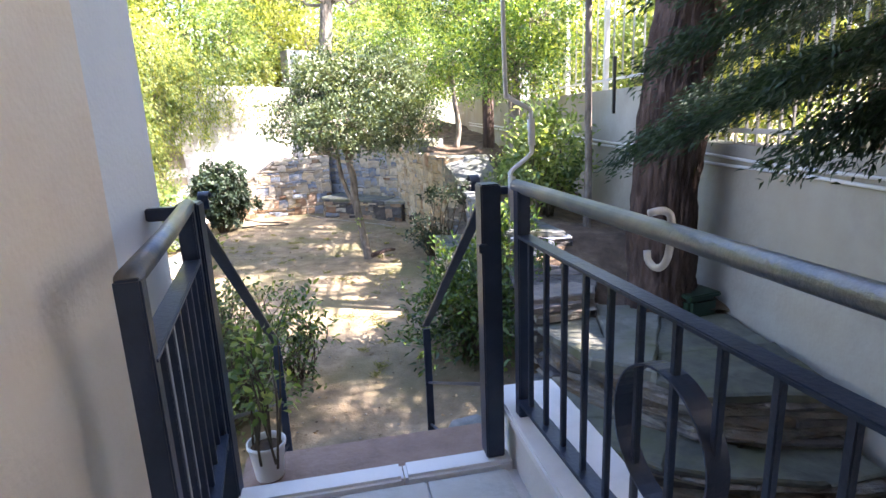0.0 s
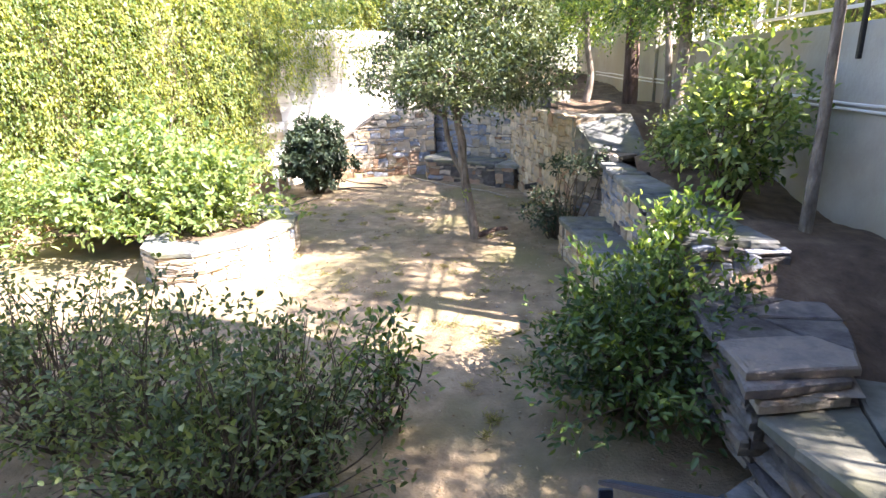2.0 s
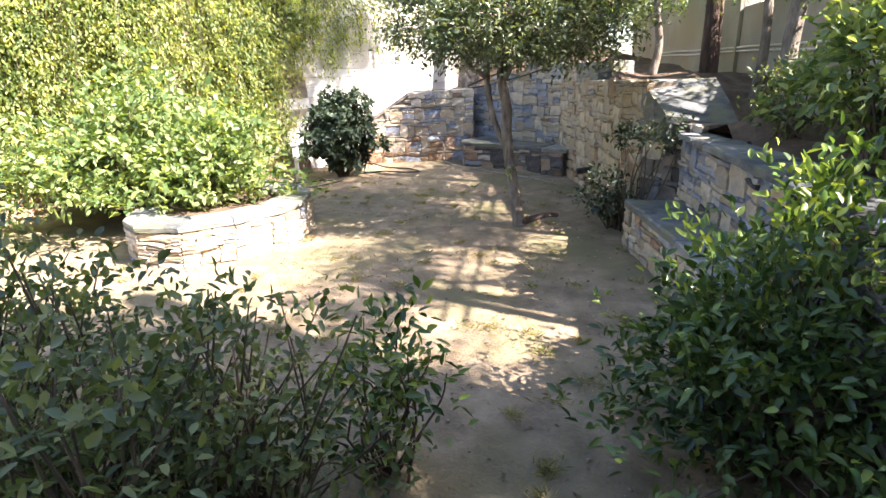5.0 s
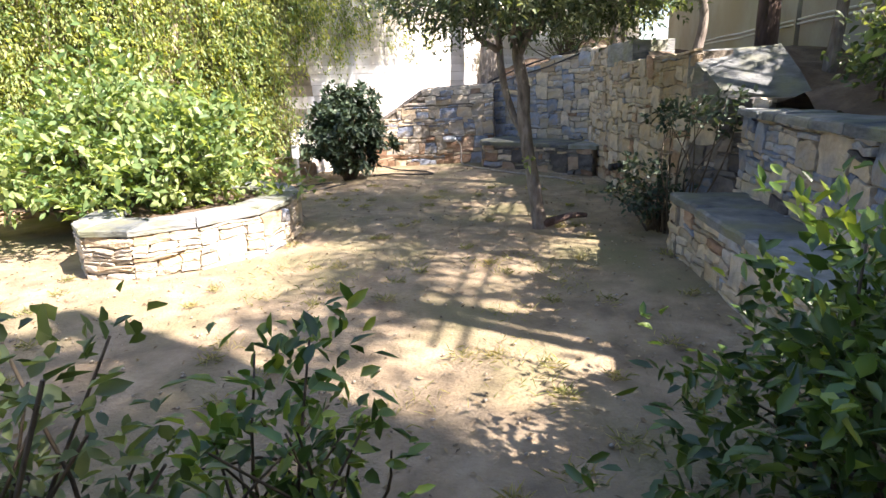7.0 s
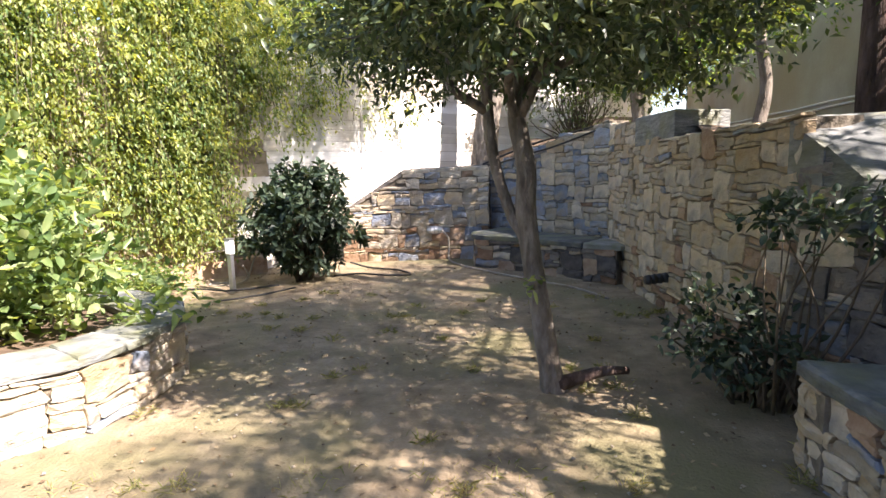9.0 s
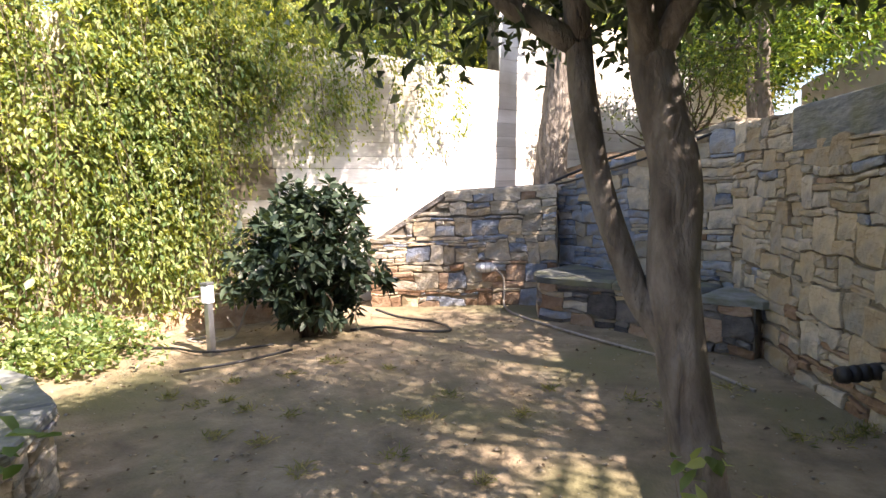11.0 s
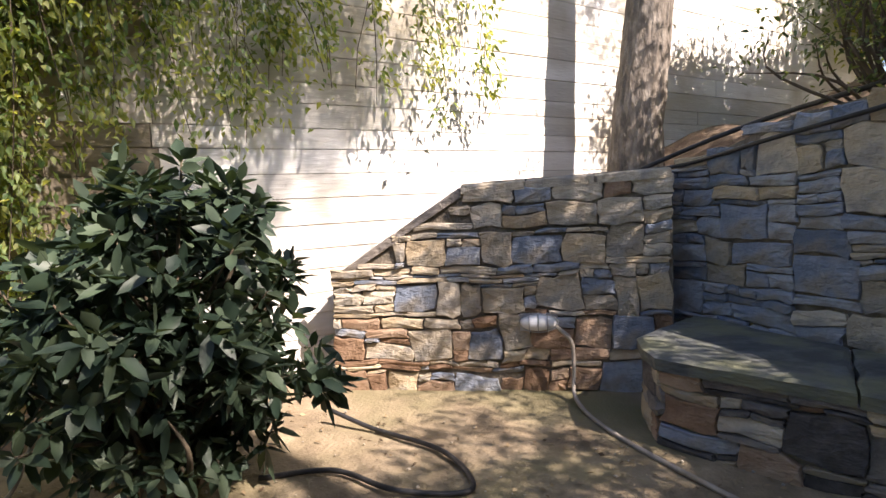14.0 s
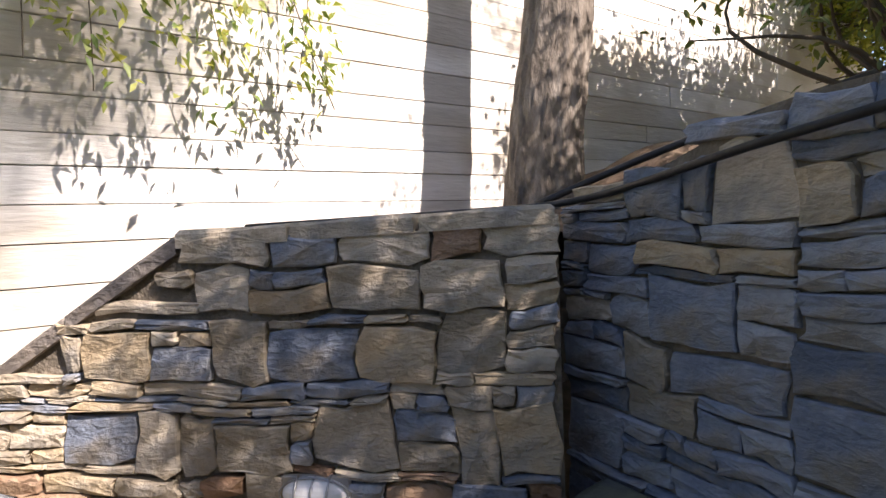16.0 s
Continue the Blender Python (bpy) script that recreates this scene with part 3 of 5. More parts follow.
# flagstone copings
slab(side_wall, 1, [(-0.74, 12.4), (-0.3, 12.55), (0.1, 11.9), (-0.42, 11.55)], lambda x, y: 1.6, lambda x, y: 1.9)
for k, q in enumerate(crack(random.Random(3), [(0.05, 9.72), (0.29, 9.30), (0.99, 9.18), (0.82, 9.95), (0.12, 10.15)], 1)):
    slab(side_wall, 2 + k, q, 1.0, lambda x, y, k=k: min(1.67, 1.66 + 0.74 * (y - 9.75) - 0.05 * x) - 0.012 * k)
for i, (y0, y1) in enumerate([(8.95, 8.1), (8.08, 7.1), (7.08, 6.2), (6.18, 5.62)]):
    xa, xb = 0.40 + 0.27 * (8.95 - y0) / 3.4, 0.40 + 0.27 * (8.95 - y1) / 3.4
    for k, q in enumerate(crack(random.Random(40 + i), [(xa - 0.03, y0), (xb - 0.03, y1), (xb + 0.34 + 0.09 * i, y1), (xa + 0.26 + 0.09 * i, y0)], 2)):
        slab(low_wall, 200 + i * 5 + k, q, 1.1, 1.15 + 0.012 * (k % 2))
for i, (a, b) in enumerate([((-0.13, 8.72), (0.0, 8.15)), ((0.0, 8.13), (0.17, 7.3)), ((0.175, 7.28), (0.3, 6.2))]):
    slab(seat_right, 30 + i, [a, b, (0.7 + 0.04 * i, b[1]), (0.55 + 0.05 * i, a[1])], 0.43, 0.5)
for i, o in enumerate([[(-3.03, 14.06), (-2.9, 13.67), (-2.1, 13.4), (-2.0, 14.15), (-2.75, 14.78)], [(-2.08, 13.39), (-1.34, 12.9), (-1.1, 13.45), (-1.98, 14.13)],
                       [(-1.32, 12.89), (-0.88, 12.7), (-0.72, 12.75), (-1.08, 13.43)]]):
    slab(seat_far, 40 + i, o, 0.41, 0.48)
for i in range(len(PLANTER) - 1):
    (x0, y0), (x1, y1) = PLANTER[i], PLANTER[i + 1]
    cx, cy = -4.9, 8.55
    inner = [(x + (cx - x) * 0.36, y + (cy - y) * 0.36) for x, y in ((x1, y1), (x0, y0))]
    outer = [(x + (cx - x) * -0.02, y + (cy - y) * -0.02) for x, y in ((x0, y0), (x1, y1))]
    slab(planter, 60 + i, outer + inner, 0.37, 0.425)
put("soil", raw_mesh("soil", [(x + (-4.9 - x) * 0.3, y + (8.55 - y) * 0.3, 0.36) for x, y in PLANTER] + [(-7.2, 9.9, 0.36), (-7.4, 8.0, 0.36)], [tuple(range(len(PLANTER) + 2))], SOIL), planter)

# capping stones on the gabled wall
for i, (a, b) in enumerate([(0.0, 0.5), (0.5, 0.97), (0.97, 1.4), (1.4, 1.86), (1.86, GL)]):
    xa, ya, h = along(GABLE, a + 0.004)
    xb, yb, h = along(GABLE, b - 0.004)
    nx, ny = -math.sin(radians(h)), math.cos(radians(h))
    slope = (gable_top(b - 0.01) - gable_top(a + 0.01)) / (b - a)
    rise = lambda x, y, k=0.0, xa=xa, ya=ya, a=a, slope=slope, h=h: gable_top(a + 0.01) + slope * ((x - xa) * math.cos(radians(h)) + (y - ya) * math.sin(radians(h))) + k
    slab(gable, 80 + i, [(xa - nx * 0.02, ya - ny * 0.02), (xb - nx * 0.02, yb - ny * 0.02), (xb + nx * 0.36, yb + ny * 0.36), (xa + nx * 0.36, ya + ny * 0.36)],
         lambda x, y, r=rise: r(x, y, -0.03), lambda x, y, r=rise: r(x, y, 0.035), DARK if a < 0.9 else LIME)


# ---- stepped rocks beside the stair ----
def rock_tier(seed, outline, z0, z1, crown, mats=(ROCK, ROCK, DARK)):
    """Layered broken slabs laid on one another, each a little out of line."""
    rng = random.Random(seed)
    root = empty("rock_ledge", outline[0][0], outline[0][1], z0, "layered grey slate slabs stacked as a low ledge", "rock", "slate ledges beside the stair")
    cuts = [z0]
    while cuts[-1] < z1 - 0.02:
        cuts.append(min(z1, cuts[-1] + rng.choice([0.018, 0.025, 0.035, 0.06])))
    for i, (a, b) in enumerate(zip(cuts, cuts[1:])):
        top = i == len(cuts) - 2
        o = [(x - outline[0][0] + rng.uniform(-0.06, 0.06), y - outline[0][1] + rng.uniform(-0.06, 0.06)) for x, y in outline]
        for k, q in enumerate(crack(rng, o, 5 if top else 3)):
            j = rng.uniform(-0.012, 0.012) if top else 0
            tx, ty = rng.uniform(-0.03, 0.03), rng.uniform(-0.03, 0.03)
            slab(root, seed * 70 + i * 9 + k, q, a - z0, (lambda x, y, b=b, j=j, tx=tx, ty=ty, c=q[0]: b - z0 + j + tx * (x - c[0]) + ty * (y - c[1])) if top else b - z0 - 0.004, crown if top else rng.choice(mats))
    return root


# the first ledge's top is DARK: the shade over it is put into the colour
rock_tier(1, [(0.72, 4.28), (0.66, 4.8), (0.72, 5.55), (1.42, 5.58), (1.38, 4.9), (1.22, 4.4)], 0.3, 0.86, DARK)
rock_tier(2, [(0.77, 4.26), (0.85, 3.88), (1.04, 3.6), (1.27, 3.3), (1.54, 3.08), (1.95, 2.97), (2.36, 2.94), (2.36, 4.3), (1.9, 4.55), (1.25, 4.6)], 0.2, 0.67, MOSSY)
rock_tier(3, [(0.66, 3.55), (0.79, 3.25), (0.97, 2.98), (1.24, 2.82), (1.58, 2.71), (2.0, 2.66), (2.44, 2.64), (2.4, 3.2), (1.7, 3.35), (1.15, 3.75), (0.9, 3.95)], 0.0, 0.33, MOSSY)
rock_tier(4, [(0.30, 3.92), (0.60, 4.16), (0.92, 4.42), (0.95, 4.05), (0.84, 3.75), (0.62, 3.6)], -0.02, 0.24, FLAG)
rock_tier(5, [(0.42, 2.75), (0.5, 3.4), (0.75, 3.42), (1.4, 2.6), (2.5, 2.3), (2.5, 1.0), (0.9, 1.7)], -0.05, 0.06, MOSSY)

# ---- board-marked wall behind the vines ----
board_wall = empty("wall_north", 0, 0, 0, "tall pale board-marked concrete wall with horizontal joints", "wall", kind="structure")
WDX, WDY = 0.5145, 0.8575
WX, WY = -5.6, 13.9
W_TURN = math.degrees(math.atan2(WDY, WDX))


def wall_point(s, off=0.0, z=0.0):
    return WX + WDX * s + WDY * off, WY + WDY * s - WDX * off, z


box("core", (-13, 0.03, -0.2), (2.9, 0.3, 3.3), MORTAR, board_wall, 0, m=pose(WX, WY, 0, 0, 0, W_TURN))
box("core", (2.902, 0.03, -0.2), (10.8, 0.3, 4.3), MORTAR, board_wall, 0, m=pose(WX, WY, 0, 0, 0, W_TURN))
rng_b = random.Random(4)
z = -0.05
while z < 4.3:
    h = rng_b.choice([0.16, 0.19, 0.21])
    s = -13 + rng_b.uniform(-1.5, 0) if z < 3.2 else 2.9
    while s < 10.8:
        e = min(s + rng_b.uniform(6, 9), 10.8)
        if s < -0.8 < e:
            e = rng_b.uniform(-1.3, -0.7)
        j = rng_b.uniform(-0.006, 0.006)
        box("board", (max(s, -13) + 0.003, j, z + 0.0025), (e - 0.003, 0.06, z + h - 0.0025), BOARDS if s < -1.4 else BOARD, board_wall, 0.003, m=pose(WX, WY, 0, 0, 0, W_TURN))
        s = e
    z += h
kerb = box("kerb", (-7, -0.34, -0.1), (-1.0, -0.02, 0.24), RUST, None, 0.02, m=pose(WX, WY, 0, 0, 0, W_TURN))
tagged(kerb, "low reddish kerb at the foot of the tall wall", "kerb", kind="structure")

# ---- grey rendered wall with fence ----
CX, CY = 2.5, 3.0
C_TURN = math.degrees(math.atan2(11.0, -1.15))
conc = empty("wall_east", CX, CY, 0, "tall grey rendered concrete wall with rust streaks", "wall", kind="structure", turn=C_TURN)
box("wall_section", (-8, -0.3, -0.1), (2.45, 0, 2.04), PLASTER, conc, 0.01)
box("wall_section", (2.452, -0.3, -0.1), (9.2, 0, 2.58), PLASTER, conc, 0.01)
box("wall_section", (9.202, -0.3, -0.1), (18, 0, 3.3), PLASTER, conc, 0.01)
box("post", (9.2, 0.002, 1.4), (9.26, 0.05, 3.3), PLASTER, conc, 0.004)


def wall_run(a, b, off, z0, z1, n=18, sag=0.012, seed=0):
    r = random.Random(seed)
    return [(a + (b - a) * i / n, off + r.uniform(-1, 1) * 0.004, z0 + (z1 - z0) * i / n + r.uniform(-1, 1) * sag) for i in range(n + 1)]


for k, dz in enumerate((0.0, 0.055)):
    p = empty("water_pipe", CX, CY, 0, "thin white plastic water pipe fixed along the wall", "pipe", "water pipes on the wall", turn=C_TURN)
    tubes("pipe", [(smooth_line(wall_run(-5, 14.5, 0.025, 1.80 + dz, 2.04 + dz * 1.3, 20, 0.012, k), 80), 0.013)], PLASTIC, p, 6)
fence = empty("metal_fence", CX, CY, 2.04, "white painted metal fence on top of the wall", "fence", turn=C_TURN)
for dz in (0.08, 0.95):
    box("rail", (-3, -0.17, dz), (2.4, -0.13, dz + 0.04), PLASTIC, fence, 0.004)
for j in range(42):
    box("bar", (-3 + j * 0.13, -0.158, 0), (-2.982 + j * 0.13, -0.142, 1.0), STEEL, fence, 0)
for dz in (0.66, 1.82, 2.01):
    box("rail", (2.5, -0.165, dz), (9.1, -0.135, dz + 0.03), PLASTIC, fence, 0.004)
for j in range(5):
    box("post", (2.93 + j * 1.5, -0.18, 0.54), (2.99 + j * 1.5, -0.12, 2.08), PLASTIC, fence, 0.004)
for j in range(24):
    box("bar", (2.6 + j * 0.27, -0.158, 0.66), (2.618 + j * 0.27, -0.142, 1.82), STEEL, fence, 0)
bracket = box("bracket", (3.78, 0.0, 2.3), (3.82, 0.03, 2.95), BLACK, None, 0.004, m=pose(CX, CY, 0, 0, 0, C_TURN))
tagged(bracket, "black flat metal bracket on the grey wall", "bracket")

# ---- terrace, stair and railings ----
TX, TY, T_TURN = 0.15, 1.98, 11.0
T = pose(TX, TY, 0, 0, 0, T_TURN)
terrace = empty("terrace", TX, TY, 0, "raised terrace of pale paving with a marble edge", "terrace", kind="structure", turn=T_TURN)
box("slab", (-2.6, -6, 0.0), (0.34, -0.16, 1.06), HOUSEW, terrace, 0)
rng_t = random.Random(2)
y = -0.17
while y > -4:
    x = -1.4
    h = rng_t.uniform(0.28, 0.4)
    while x < 0.0:
        w = min(rng_t.uniform(0.3, 0.5), 0.02 - x)
        box("tile", (x + 0.004, y - h + 0.004, 1.055), (x + w - 0.004, y - 0.004, 1.08), PAVING, terrace, 0.003)
        x += w
    y -= h
box("marble_edge", (-0.95, -0.16, 1.04), (-0.36, -0.06, 1.10), MARBLE, terrace, 0.012)
box("marble_edge", (-0.356, -0.16, 1.04), (0.05, -0.06, 1.10), MARBLE, terrace, 0.012)
box("parapet", (0.06, -5, 0.0), (0.24, 0.02, 1.26), HOUSEW, terrace, 0.004)
box("coping", (0.03, -5, 1.262), (0.29, 0.05, 1.30), MARBLE, terrace, 0.008)
stair = empty("stair", TX, TY, 0, "short outdoor stair with brown tiled treads", "stair", kind="structure", turn=T_TURN)
for z1, va, vb in ((0.92, -0.06, 0.40), (0.74, 0.40, 0.62), (0.56, 0.62, 0.84), (0.38, 0.84, 1.06)):
    box("tread", (-0.98, va, -0.05), (0.06, vb, z1 - 0.025), MORTAR, stair, 0)
    box("tile", (-1.0, va - 0.02, z1 - 0.023), (0.08, vb + 0.017, z1), TERRA, stair, 0.006)
for i, o in enumerate([[(-1.05, 1.02), (-0.4, 1.02), (-0.36, 1.45), (-0.7, 1.5), (-1.1, 1.42)], [(-0.39, 1.02), (0.2, 1.02), (0.24, 1.4), (-0.1, 1.52), (-0.34, 1.45)],
                       [(0.1, 1.54), (0.3, 1.4), (0.5, 1.55), (0.4, 1.75), (0.2, 1.72)]]):
    slab(stair, 100 + i, o, -0.02, 0.17)

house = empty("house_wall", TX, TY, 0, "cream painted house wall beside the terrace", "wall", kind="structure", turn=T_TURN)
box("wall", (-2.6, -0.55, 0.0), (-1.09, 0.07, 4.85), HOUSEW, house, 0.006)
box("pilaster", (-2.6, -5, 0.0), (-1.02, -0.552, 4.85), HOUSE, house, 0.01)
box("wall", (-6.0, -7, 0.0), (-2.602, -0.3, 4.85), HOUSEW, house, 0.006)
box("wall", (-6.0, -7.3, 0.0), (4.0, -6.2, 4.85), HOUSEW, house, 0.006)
# overhead slab added out of view to keep the sun off the terrace
box("unseen_roof_slab", (-6.0, -7.3, 4.85), (5.2, -0.35, 5.1), HOUSEW, house, 0.01)
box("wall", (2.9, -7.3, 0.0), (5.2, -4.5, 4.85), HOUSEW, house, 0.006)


def scroll(name, cx, cy, cz, r, w, turns, parent, mat, plane="xz", start=0.0, thick=0.005):
    """A flat bar rolled into an open ring; w is its width."""
    n, vs, fs = 36, [], []
    for i in range(n + 1):
        a = start + turns * 2 * math.pi * i / n
        for rr, ww in ((r, -w / 2), (r, w / 2), (r - thick, w / 2), (r - thick, -w / 2)):
            u, v = rr * math.cos(a), rr * math.sin(a)
            vs.append((cx + (u if plane == "xz" else ww), cy + (ww if plane == "xz" else u), cz + v))
    for i in range(n):
        for j in range(4):
            k = (j + 1) % 4
            fs.append((i * 4 + j, i * 4 + k, i * 4 + 4 + k, i * 4 + 4 + j))
    fs += [(0, 1, 2, 3), (n * 4 + 3, n * 4 + 2, n * 4 + 1, n * 4)]
    return put(name, raw_mesh(name, vs, fs, mat), parent)


def handrail(side, x0, x1):
    root = empty("handrail", TX, TY, 0, "dark blue painted sloping flat-bar handrail of the stair", "handrail", "stair railings", turn=T_TURN)
    line = [(x0, -0.05, 2.085), (x1, 1.16, 1.15)]
    for nm, lo, hi, w, h in (("rail", line[0], line[1], 0.045, 0.014), ("stay", (x0, -0.05, 1.36), (x1, 1.16, 0.78), 0.014, 0.014), ("stay", (x0, -0.05, 0.95), (x1, 1.16, 0.5), 0.014, 0.014)):
        a, b = Vector(lo), Vector(hi)
        m = Matrix.Translation(a) @ (b - a).to_track_quat("Y", "Z").to_matrix().to_4x4()
        box(nm, (-w / 2, 0, -h / 2), (w / 2, (b - a).length, h / 2), PAINT, root, 0.003, m=m)
    box("post", (x1 - 0.022, 1.14, 0.2), (x1 + 0.022, 1.155, 1.135), PAINT, root, 0.003)
    scroll("scroll", x0 - 0.02 * side, 0.05, 2.115, 0.032, 0.034, 0.62, root, PAINT, "yz", 0.2)
    return root


handrail(1, 0.0, -0.05)
handrail(-1, -0.965, -0.91)


def railing(name, label, x0, y0, x1, y1, bars, ring):
    """A rail panel between two posts: round top tube, flat lower rails, square bars."""
    root = empty(name, TX, TY, 0, label, "railing", "terrace railings", turn=T_TURN)
    d = math.hypot(x1 - x0, y1 - y0)
    m = pose(x0, y0, 0, 0, 0, math.degrees(math.atan2(y1 - y0, x1 - x0)))
    tubes("top_rail", [([(0, 0, 2.122), (d / 2, 0, 2.112), (d, 0, 2.112)], 0.022)], WORN, root, 16).matrix_basis = m
    box("mid_rail", (0.06, -0.025, 1.955), (d, 0.025, 1.967), PAINT, root, 0.003, m=m)
    box("bottom_rail", (0.06, -0.03, 1.36), (d, 0.03, 1.372), PAINT, root, 0.003, m=m)
    for i in range(bars):
        x = 0.06 + (d - 0.06) * (i + 0.5) / bars
        box("bar", (x - 0.008, -0.008, 1.37), (x + 0.008, 0.008, 1.957), PAINT, root, 0.002, m=m)
    for x in (0.05, d - 0.01):
        box("post", (x - 0.022, -0.022, 1.3), (x + 0.022, 0.022, 2.115), PAINT, root, 0.004, m=m)
    if ring:
        scroll("ring", ring, 0.0, 1.68, 0.16, 0.05, 1.0, root, PAINT).matrix_basis = m
    return root


railing("railing", "dark blue railing with worn round top rail and ring ornament", 0.078, -0.14, 0.222, -3.4, 26, 0.84)
railing("railing", "dark blue railing beside the house wall", -0.965, -0.10, -0.875, -0.93, 7, 0)
gate_post = box("gate_post", (-0.042, -0.13, 1.1), (0.028, -0.05, 2.13), PAINT, None, 0.005, m=T)
tagged(gate_post, "dark blue square steel gate post on the parapet", "post")
box("tie", (0.03, -0.11, 2.09), (0.10, -0.07, 2.115), PAINT, gate_post, 0.003)
box("hinge", (-0.057, -0.15, 1.9), (-0.025, -0.13, 1.93), PAINT, gate_post, 0.003)
gate_post = box("gate_post", (-1.0, -0.12, 1.06), (-0.93, -0.04, 2.13), PAINT, None, 0.005, m=T)
tagged(gate_post, "dark blue square steel gate post beside the house", "post")
box("wall_tie", (-1.09, -0.10, 2.08), (-1.0, -0.06, 2.12), PAINT, gate_post, 0.004)
clothes = empty("crank_rod", TX, TY, 0, "white awning crank rod hung on the railing", "crank", turn=T_TURN)
tubes("rod", [(smooth_line([(0.07, -0.12, 2.0), (0.07, -0.12, 2.13), (0.075, -0.1, 2.165), (0.16, -0.04, 2.21), (0.175, -0.03, 2.24), (0.172, -0.03, 2.34), (0.16, -0.04, 2.37), (0.07, -0.1, 2.41), (0.055, -0.11, 2.45), (0.05, -0.11, 2.8), (0.05, -0.11, 3.5)], 80), 0.008)], PLASTIC, clothes, 8)
tubes("grip", [([(0.07, -0.12, 2.05), (0.07, -0.12, 2.15)], 0.013)], PLASTIC, clothes, 10)
tubes("grip", [([(0.175, -0.03, 2.245), (0.172, -0.03, 2.335)], 0.013)], PLASTIC, clothes, 10)
hook = empty("hook", TX, TY, 0, "white plastic hook hung on the rail", "hook", turn=T_TURN)
tubes("hook_arm", [(smooth_line([(0.085, -0.93, 2.155), (0.115, -0.93, 2.158), (0.135, -0.93, 2.14), (0.137, -0.925, 2.07), (0.137, -0.905, 2.035), (0.137, -0.875, 2.025), (0.137, -0.85, 2.035), (0.137, -0.845, 2.055)], 24), 0.008)], PLASTIC, hook, 8)


# ---- trees ----
def bark_trunk(name, points, radii, mat, parent, sides=40, rings=70, ridge=0.12, seed=0, freq=(3.2, 1.1)):
    """A tapered trunk with bark plates raised in the mesh."""
    line = np.array(smooth_line(points, rings))
    rad = np.interp(np.linspace(0, 1, rings + 1), np.linspace(0, 1, len(radii)), radii)
    v, f = tube_arrays(line, rad, sides)
    c = np.repeat(line, sides, 0)
    out = v - c
    for i in range(len(v)):
        a, z = math.atan2(out[i][1], out[i][0]), v[i][2]
        n1 = noise.noise(Vector((math.cos(a) * freq[0], math.sin(a) * freq[0], z * freq[1] + seed)))
        n2 = noise.noise(Vector((math.cos(a) * freq[0] * 1.8, math.sin(a) * freq[0] * 1.8, z * freq[1] * 3 + seed)))
        v[i] = c[i] + out[i] * (1 + ridge * (abs(n1) * 1.2 - 0.3) + ridge * 0.6 * n2)
    f.append(tuple(range(len(v) - sides, len(v))))
    return put(name, raw_mesh(name, v, f, mat, True), parent)


def limb_runs(rng, start, ends, r0, r1, wob=0.12):
    runs = []
    for e in ends:
        a, b = np.array(start), np.array(e)
        m1 = a + (b - a) * 0.35 + rng.normal(0, wob, 3)
        m2 = a + (b - a) * 0.7 + rng.normal(0, wob, 3)
        line = smooth_line([a, m1, m2, b], 9)
        runs.append((line, np.linspace(r0, r1, len(line))))
    return runs


def broad_tree(name, label, foot, trunk, radii, clumps, per_clump, per, length, width, leaf_mat, bark, seed, spread=0.1, limb=0.03, rich=False, hollow=0.5, ridge=0.1, lift=0.2):
    """clumps: (x, y, z, rx, ry, rz) from the foot."""
    rng = np.random.default_rng(seed)
    root = empty(name, *foot, label, "tree")
    bark_trunk("trunk", trunk, radii, bark, root, 24, 50, ridge, seed)
    ends = [c[:3] for c in clumps]
    for e in ends:
        tubes("limb", limb_runs(rng, trunk[-1], [e], limb, limb * 0.3), bark, root, 7)
    tips, outs = [], []
    for c in clumps:
        t, o = lumpy_tips(rng, c[:3], c[3:], per_clump, hollow, 0.4)
        tips.append(t)
        outs.append(o)
    tips, outs = np.concatenate(tips), np.concatenate(outs)
    picks = rng.choice(len(tips), min(len(tips), 90), replace=False)
    runs = []
    for t in tips[picks]:
        near = np.array(min(ends, key=lambda e: np.sum((np.array(e) - t) ** 2)))
        runs += limb_runs(rng, near, [t], limb * 0.3, 0.003, 0.05)
    tagged(tubes("twig_growth", runs, bark, root, 4), kind="stuff")
    foliage("crown", rng, tips, outs, per, length, width, leaf_mat, root, spread, rich, lift)
    return root


# the round-headed tree in the garden
rng = np.random.default_rng(21)
tree = empty("tree", -1.275, 9.3, 0, "small round-headed evergreen tree with grey forked trunk", "tree")
bark_trunk("trunk", [(0.01, 0, -0.1), (-0.03, 0, 0.15), (-0.10, 0, 0.6), (-0.14, 0, 0.85), (-0.172, 0, 1.13), (-0.17, 0, 1.4), (-0.225, 0.02, 1.69), (-0.23, 0.05, 1.95)], [0.088, 0.068, 0.062, 0.06, 0.062, 0.058, 0.055, 0.045], BARKL, tree, 28, 70, 0.1, 4)
bark_trunk("stem", [(-0.165, 0.01, 0.93), (-0.215, 0.0, 1.03), (-0.26, 0.0, 1.11), (-0.345, 0.0, 1.37), (-0.385, 0.0, 1.6), (-0.40, 0.02, 1.74), (-0.42, 0.03, 1.95)], [0.036, 0.034, 0.034, 0.034, 0.036, 0.034, 0.028], BARKL, tree, 18, 40, 0.08, 9)
